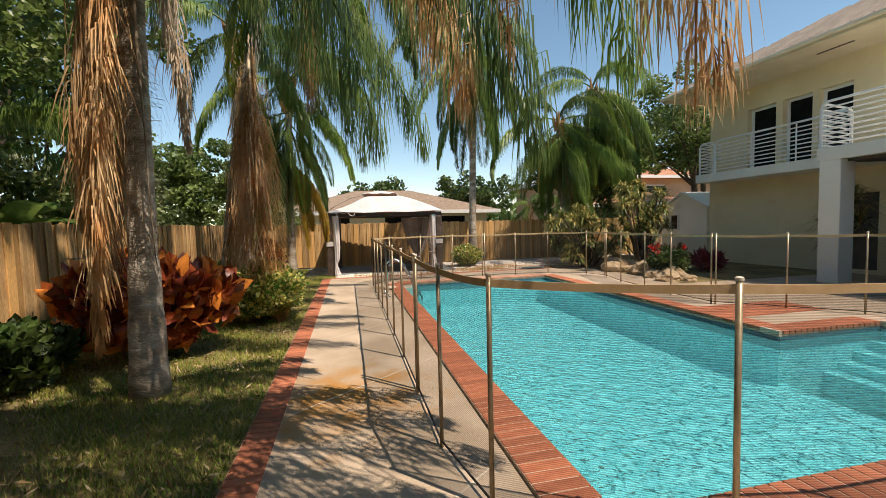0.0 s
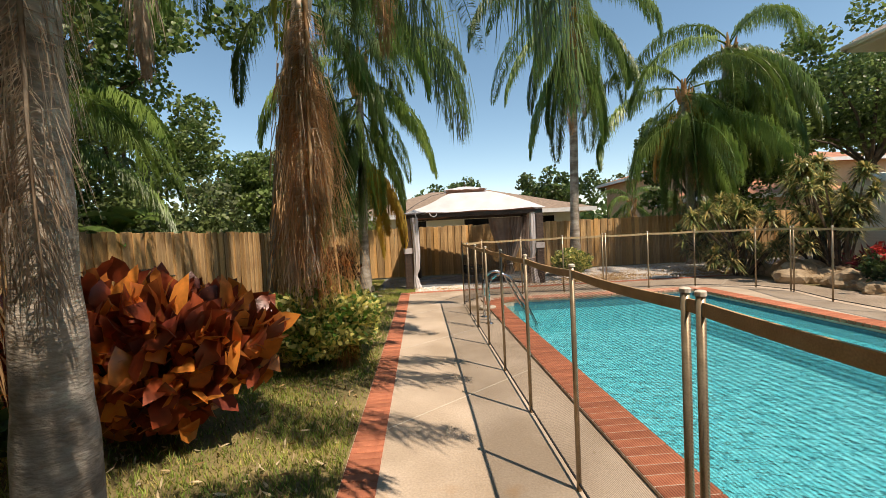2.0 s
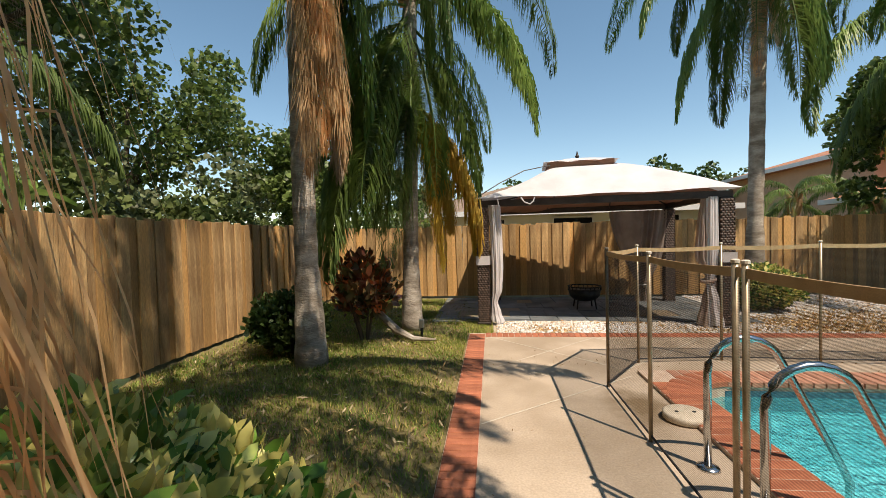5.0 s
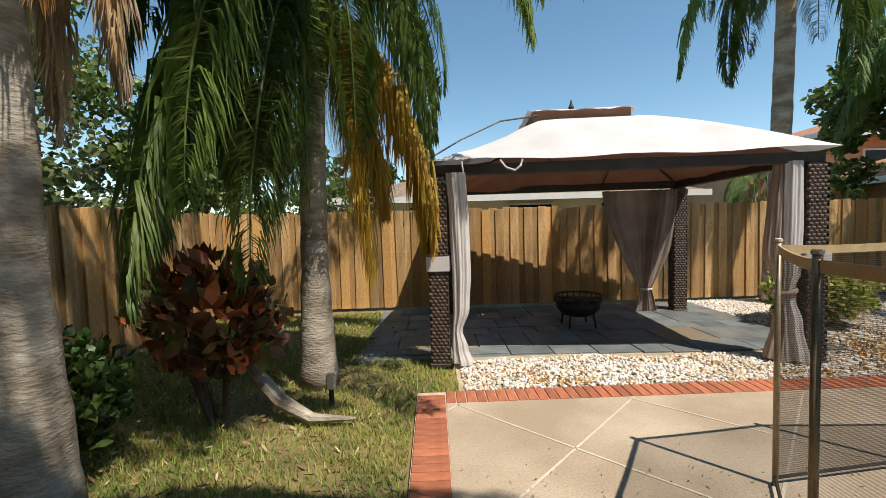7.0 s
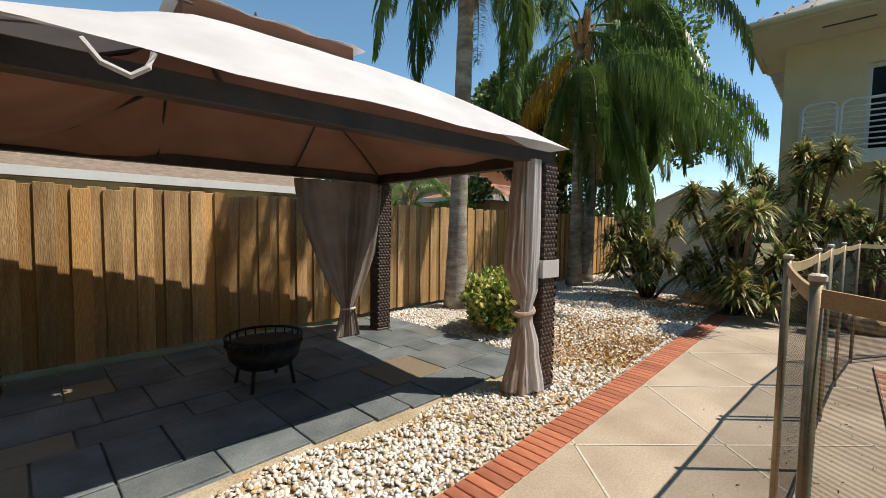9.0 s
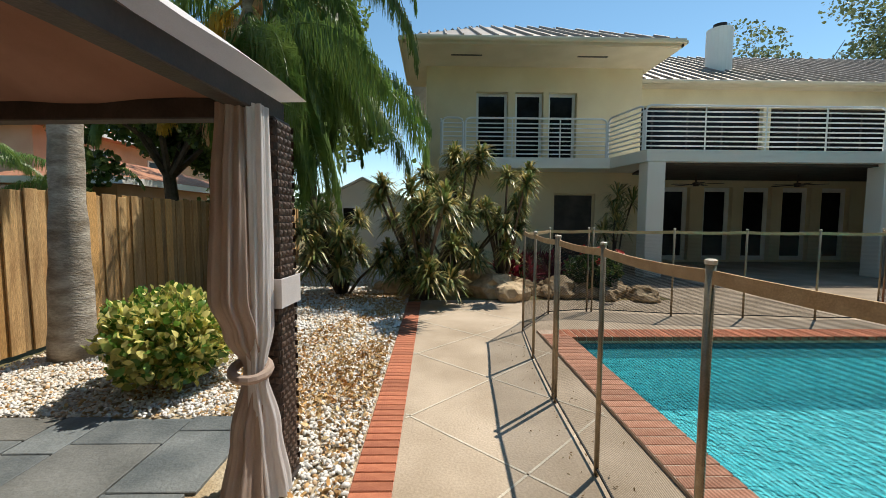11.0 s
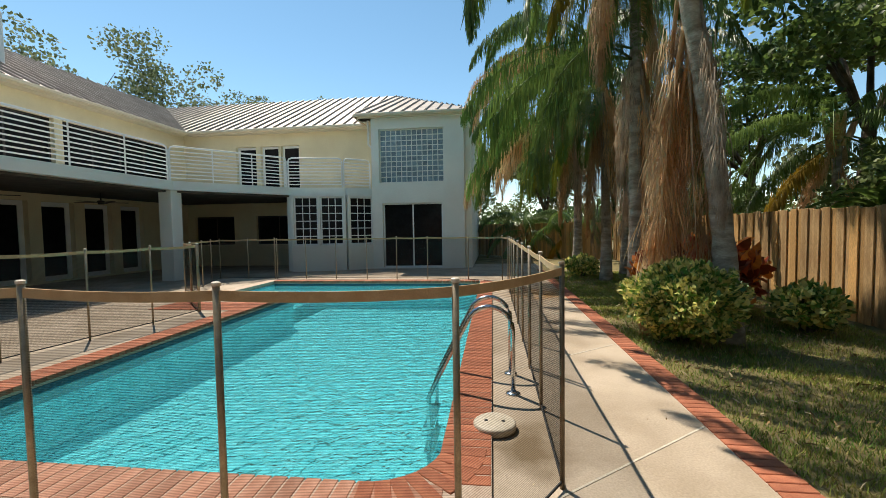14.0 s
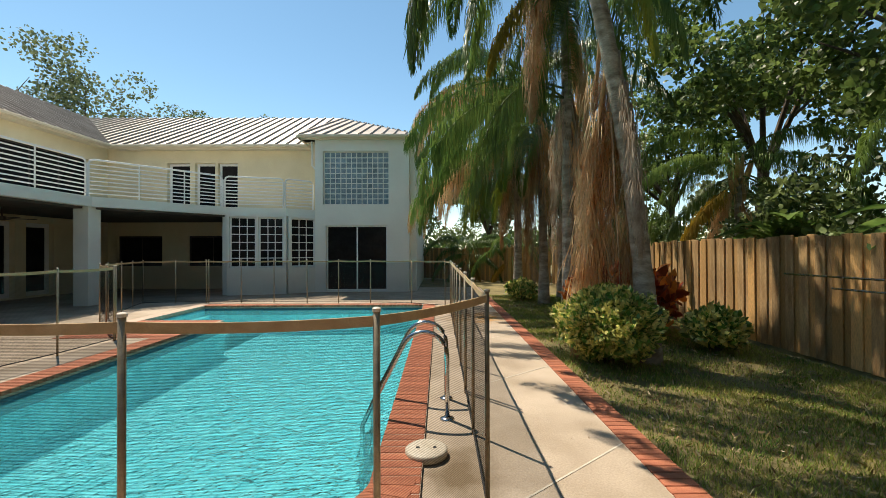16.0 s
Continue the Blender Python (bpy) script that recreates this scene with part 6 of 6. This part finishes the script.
lit = np_part("leaf_litter", leaves(lc, 0.07, 0.10, lr, -0.1), LITTER)
tagged(lit, "dry palm leaflets and bark scraps on the lawn", "leaf litter", "", "stuff")
n = 900
lc = np.stack([lr.uniform(-1.1, 5.5, n), np.concatenate([lr.uniform(2, 13.7, 240), lr.normal(12.75, 0.14, 660) * 1.0]), lr.uniform(0.004, 0.012, n)], 1)
keep = (lc[:, 0] < 0.4) | (lc[:, 1] > 12.2)
lit2 = np_part("leaf_litter", leaves(lc[keep][::2], 0.02, 0.16, lr, -0.1), LITTER)
tagged(lit2, "scattered dry bits on the concrete deck", "leaf litter", "", "stuff")

n = 16000
lc = np.stack([lr.uniform(-0.5, 7.5, n), 14.1 + np.abs(lr.normal(0, 0.75, n)), lr.uniform(0.006, 0.03, n)], 1)
patch = np.sin(lc[:, 0] * 2.3 + 1.1 * np.sin(lc[:, 1] * 3)) * np.cos(lc[:, 1] * 2.9 + 0.6 * lc[:, 0]) + lr.normal(0, 0.35, n) + 0.7 * np.clip(lc[:, 0] - 1.9, -1, 0.6)
keep = (patch > 0.3) & ((lc[:, 1] < 14.85 - 0.07 * lc[:, 0]) | (lc[:, 0] > 2.95))
lit3 = np_part("leaf_litter", leaves(lc[keep], 0.045, 0.22, lr, 0.0), LITTER_O)
tagged(lit3, "small fallen orange-brown leaves among the white pebbles", "leaf litter", "", "stuff")

# ---- pieces of the setting ----
def brick_run(parent, cells, size, clay=None):
    """Bricks on one mesh at (x, y, angle); size: length, width, height."""
    lx, ly, h = size
    ob0 = None
    for x, y, a, z in cells:
        m = Matrix.Translation((x, y, z)) @ Matrix.Rotation(a, 4, "Z") @ Matrix.Rotation(random.uniform(-0.006, 0.006), 4, "X")
        if ob0 is None:
            ob0 = part("brick", box(bmesh.new(), (-lx / 2, -ly / 2, -h), (lx / 2, ly / 2, 0), 0.004), clay or BRICK, parent); ob0.matrix_basis = m
        else:
            share("brick", ob0, parent, m)
edge_b = setting(part("brick_edging", box(bmesh.new(), (-1.335, -2.5, -0.12), (-1.11, 14.06, -0.004)), MORTAR), "red brick edging between walkway and lawn", "edging")
brick_run(edge_b, [(-1.2225, 0.04 + 0.0795 * k, 0, 0.006) for k in range(176)], (0.215, 0.071, 0.08))
edge_e = setting(part("brick_edging", box(bmesh.new(), (-1.11, 13.84, -0.12), (6.9, 14.06, -0.004)), MORTAR), "red brick edging between deck and gravel", "edging")
brick_run(edge_e, [(-1.07 + 0.0795 * k, 13.95, math.pi / 2, 0.006) for k in range(100)], (0.212, 0.071, 0.08))
bm = bmesh.new()
x0, y0, x1, y1 = POOL
cw = 0.30
box(bm, (x0 - cw, y0 - cw, -0.07), (x0, y1 + cw, 0.027)); box(bm, (x0, y1, -0.07), (x1 + cw, y1 + cw, 0.027)); box(bm, (x1, ALCOVE[3] + cw, -0.07), (x1 + cw, y1, 0.027))
box(bm, (x0, y0 - cw, -0.07), (ALCOVE[2] + cw, y0, 0.027)); box(bm, (x1, ALCOVE[3], -0.07), (ALCOVE[2] + cw, ALCOVE[3] + cw, 0.027)); box(bm, (ALCOVE[2], y0, -0.07), (ALCOVE[2] + cw, ALCOVE[3], 0.027))
coping = setting(part("pool_coping", bm, MORTAR), "red brick coping round the pool", "coping")
cells = [(x0 - cw / 2 + 0.01, y0 + 0.0985 * k, 0, 0.032) for k in range(int((y1 - y0) / 0.0985) + 1)]
end_cells = [(x0 + 0.0985 * k, y1 + cw / 2 - 0.01, math.pi / 2, 0.032) for k in range(int((x1 - x0) / 0.0985) + 2)]
cells += [(x1 + cw / 2 - 0.01, ALCOVE[3] + 0.3 + 0.0985 * k, 0, 0.032) for k in range(int((y1 - ALCOVE[3] - 0.3) / 0.0985) + 2)]
cells += [(x0 + 0.1 + 0.0985 * k, y0 - cw / 2 + 0.01, math.pi / 2, 0.032) for k in range(int((ALCOVE[2] - x0) / 0.0985))]
cells += [(x1 + 0.1 + 0.0985 * k, ALCOVE[3] + cw / 2 - 0.01, math.pi / 2, 0.032) for k in range(int((ALCOVE[2] - x1) / 0.0985))]
brick_run(coping, end_cells, (0.315, 0.088, 0.05), BRICK_P)
brick_run(coping, cells[:260], (0.315, 0.088, 0.05))
# rounded pool corner and its fan of bricks
cx_, cy_, R_ = x0 + 0.42, y1 - 0.42, 0.42
arc = [(cx_ + R_ * math.cos(a), cy_ + R_ * math.sin(a)) for a in [math.pi / 2 + math.pi / 2 * k / 10 for k in range(11)]]
fill = setting(part("pool_corner", extrude_poly([(x0 - 0.01, y1 + 0.01)] + arc, -0.9, 0.029), MORTAR), "rounded corner of the pool coping", "coping")
brick_run(fill, [(cx_ + (R_ + 0.13) * math.cos(a), cy_ + (R_ + 0.13) * math.sin(a), a, 0.036) for a in [math.pi / 2 + math.pi / 2 * (k + 0.5) / 8 for k in range(8)]], (0.28, 0.088, 0.05))
paving = thing("brick_paving", "red brick paving beside the pool steps", "paving", kind="structure")
brick_run(paving, [(5.15 + 0.02 + 0.215 * (k % 8) , 6.55 + 0.0985 * (k // 8), 0, 0.012) for k in range(64)], (0.205, 0.09, 0.05))

flag = setting(slab("flagstone_bed", (-2.0, 14.95, -0.1), (2.95, 17.45, -0.01), SLATE), "grey slate patio under the gazebo", "patio")
sr = np.random.default_rng(81)
y = 14.95
while y < 17.40:
    d_ = float(sr.choice([0.30, 0.40, 0.55])); d_ = min(d_, 17.45 - y)
    x = -2.0 + (0.0 if y > 15.3 else 0.1)
    while x < 2.9:
        w_ = float(sr.choice([0.30, 0.45, 0.60])); w_ = min(w_, 2.95 - x)
        slab("flagstone", (x + 0.006, y + 0.006 - (0.07 * x if y < 15 else 0), -0.05), (x + w_ - 0.006, y + d_ - 0.006, 0.004 + float(sr.uniform(0, 0.006))), SLATE, flag, 0.004)
        x += w_
    y += d_

def wood_fence(label, a, b, h, seed, nrm):
    """A board-on-board fence: alternate boards stand proud; rails and posts behind."""
    rng = np.random.default_rng(seed)
    a, b = Vector((*a, 0)), Vector((*b, 0)); d = (b - a); L = d.length; d.normalize(); o = Vector((*nrm, 0))
    root = thing("wooden_fence", label, "fence", kind="structure")
    protos = []
    for k in range(4):
        bm = box(bmesh.new(), (-0.07, -0.009, 0), (0.07, 0.009, h + (0, 0.02, -0.015, 0.008)[k]), 0.003)
        protos.append(bm)
    made = [None] * 4
    n = int(L / 0.118)
    ang = math.atan2(d.y, d.x)
    for i in range(n):
        k = int(rng.integers(4))
        m = Matrix.Translation(a + d * (0.118 * (i + 0.5)) + o * (0.022 if i % 2 else 0.0) + Vector((0, 0, 0.02))) @ Matrix.Rotation(ang, 4, "Z") @ Matrix.Rotation(rng.normal(0, 0.006), 4, "Y")
        if made[k] is None:
            made[k] = part("board", protos[k], WOOD, root); made[k].matrix_basis = m
        else:
            share("board", made[k], root, m)
    for z in (0.3, h * 0.55, h - 0.2):
        p, q = a - o * 0.035, b - o * 0.035
        part("rail", box(bmesh.new(), (0, -0.02, z - 0.045), (L, 0.02, z + 0.045), 0.004, Matrix.Translation(p) @ Matrix.Rotation(ang, 4, "Z")), RAIL_WOOD, root)
wood_fence("weathered tan wooden board fence along the lawn", (-4.72, 17.62), (-4.72, -4.0), 1.62, 91, (1, 0))
wood_fence("weathered tan wooden board fence behind the gazebo", (-4.72, 17.66), (12.6, 17.66), 1.60, 92, (0, -1))
wood_fence("brown wooden board fence beyond the house corner", (1.2, -8.0), (-4.72, -4.0), 1.6, 93, (0.55, 0.83))
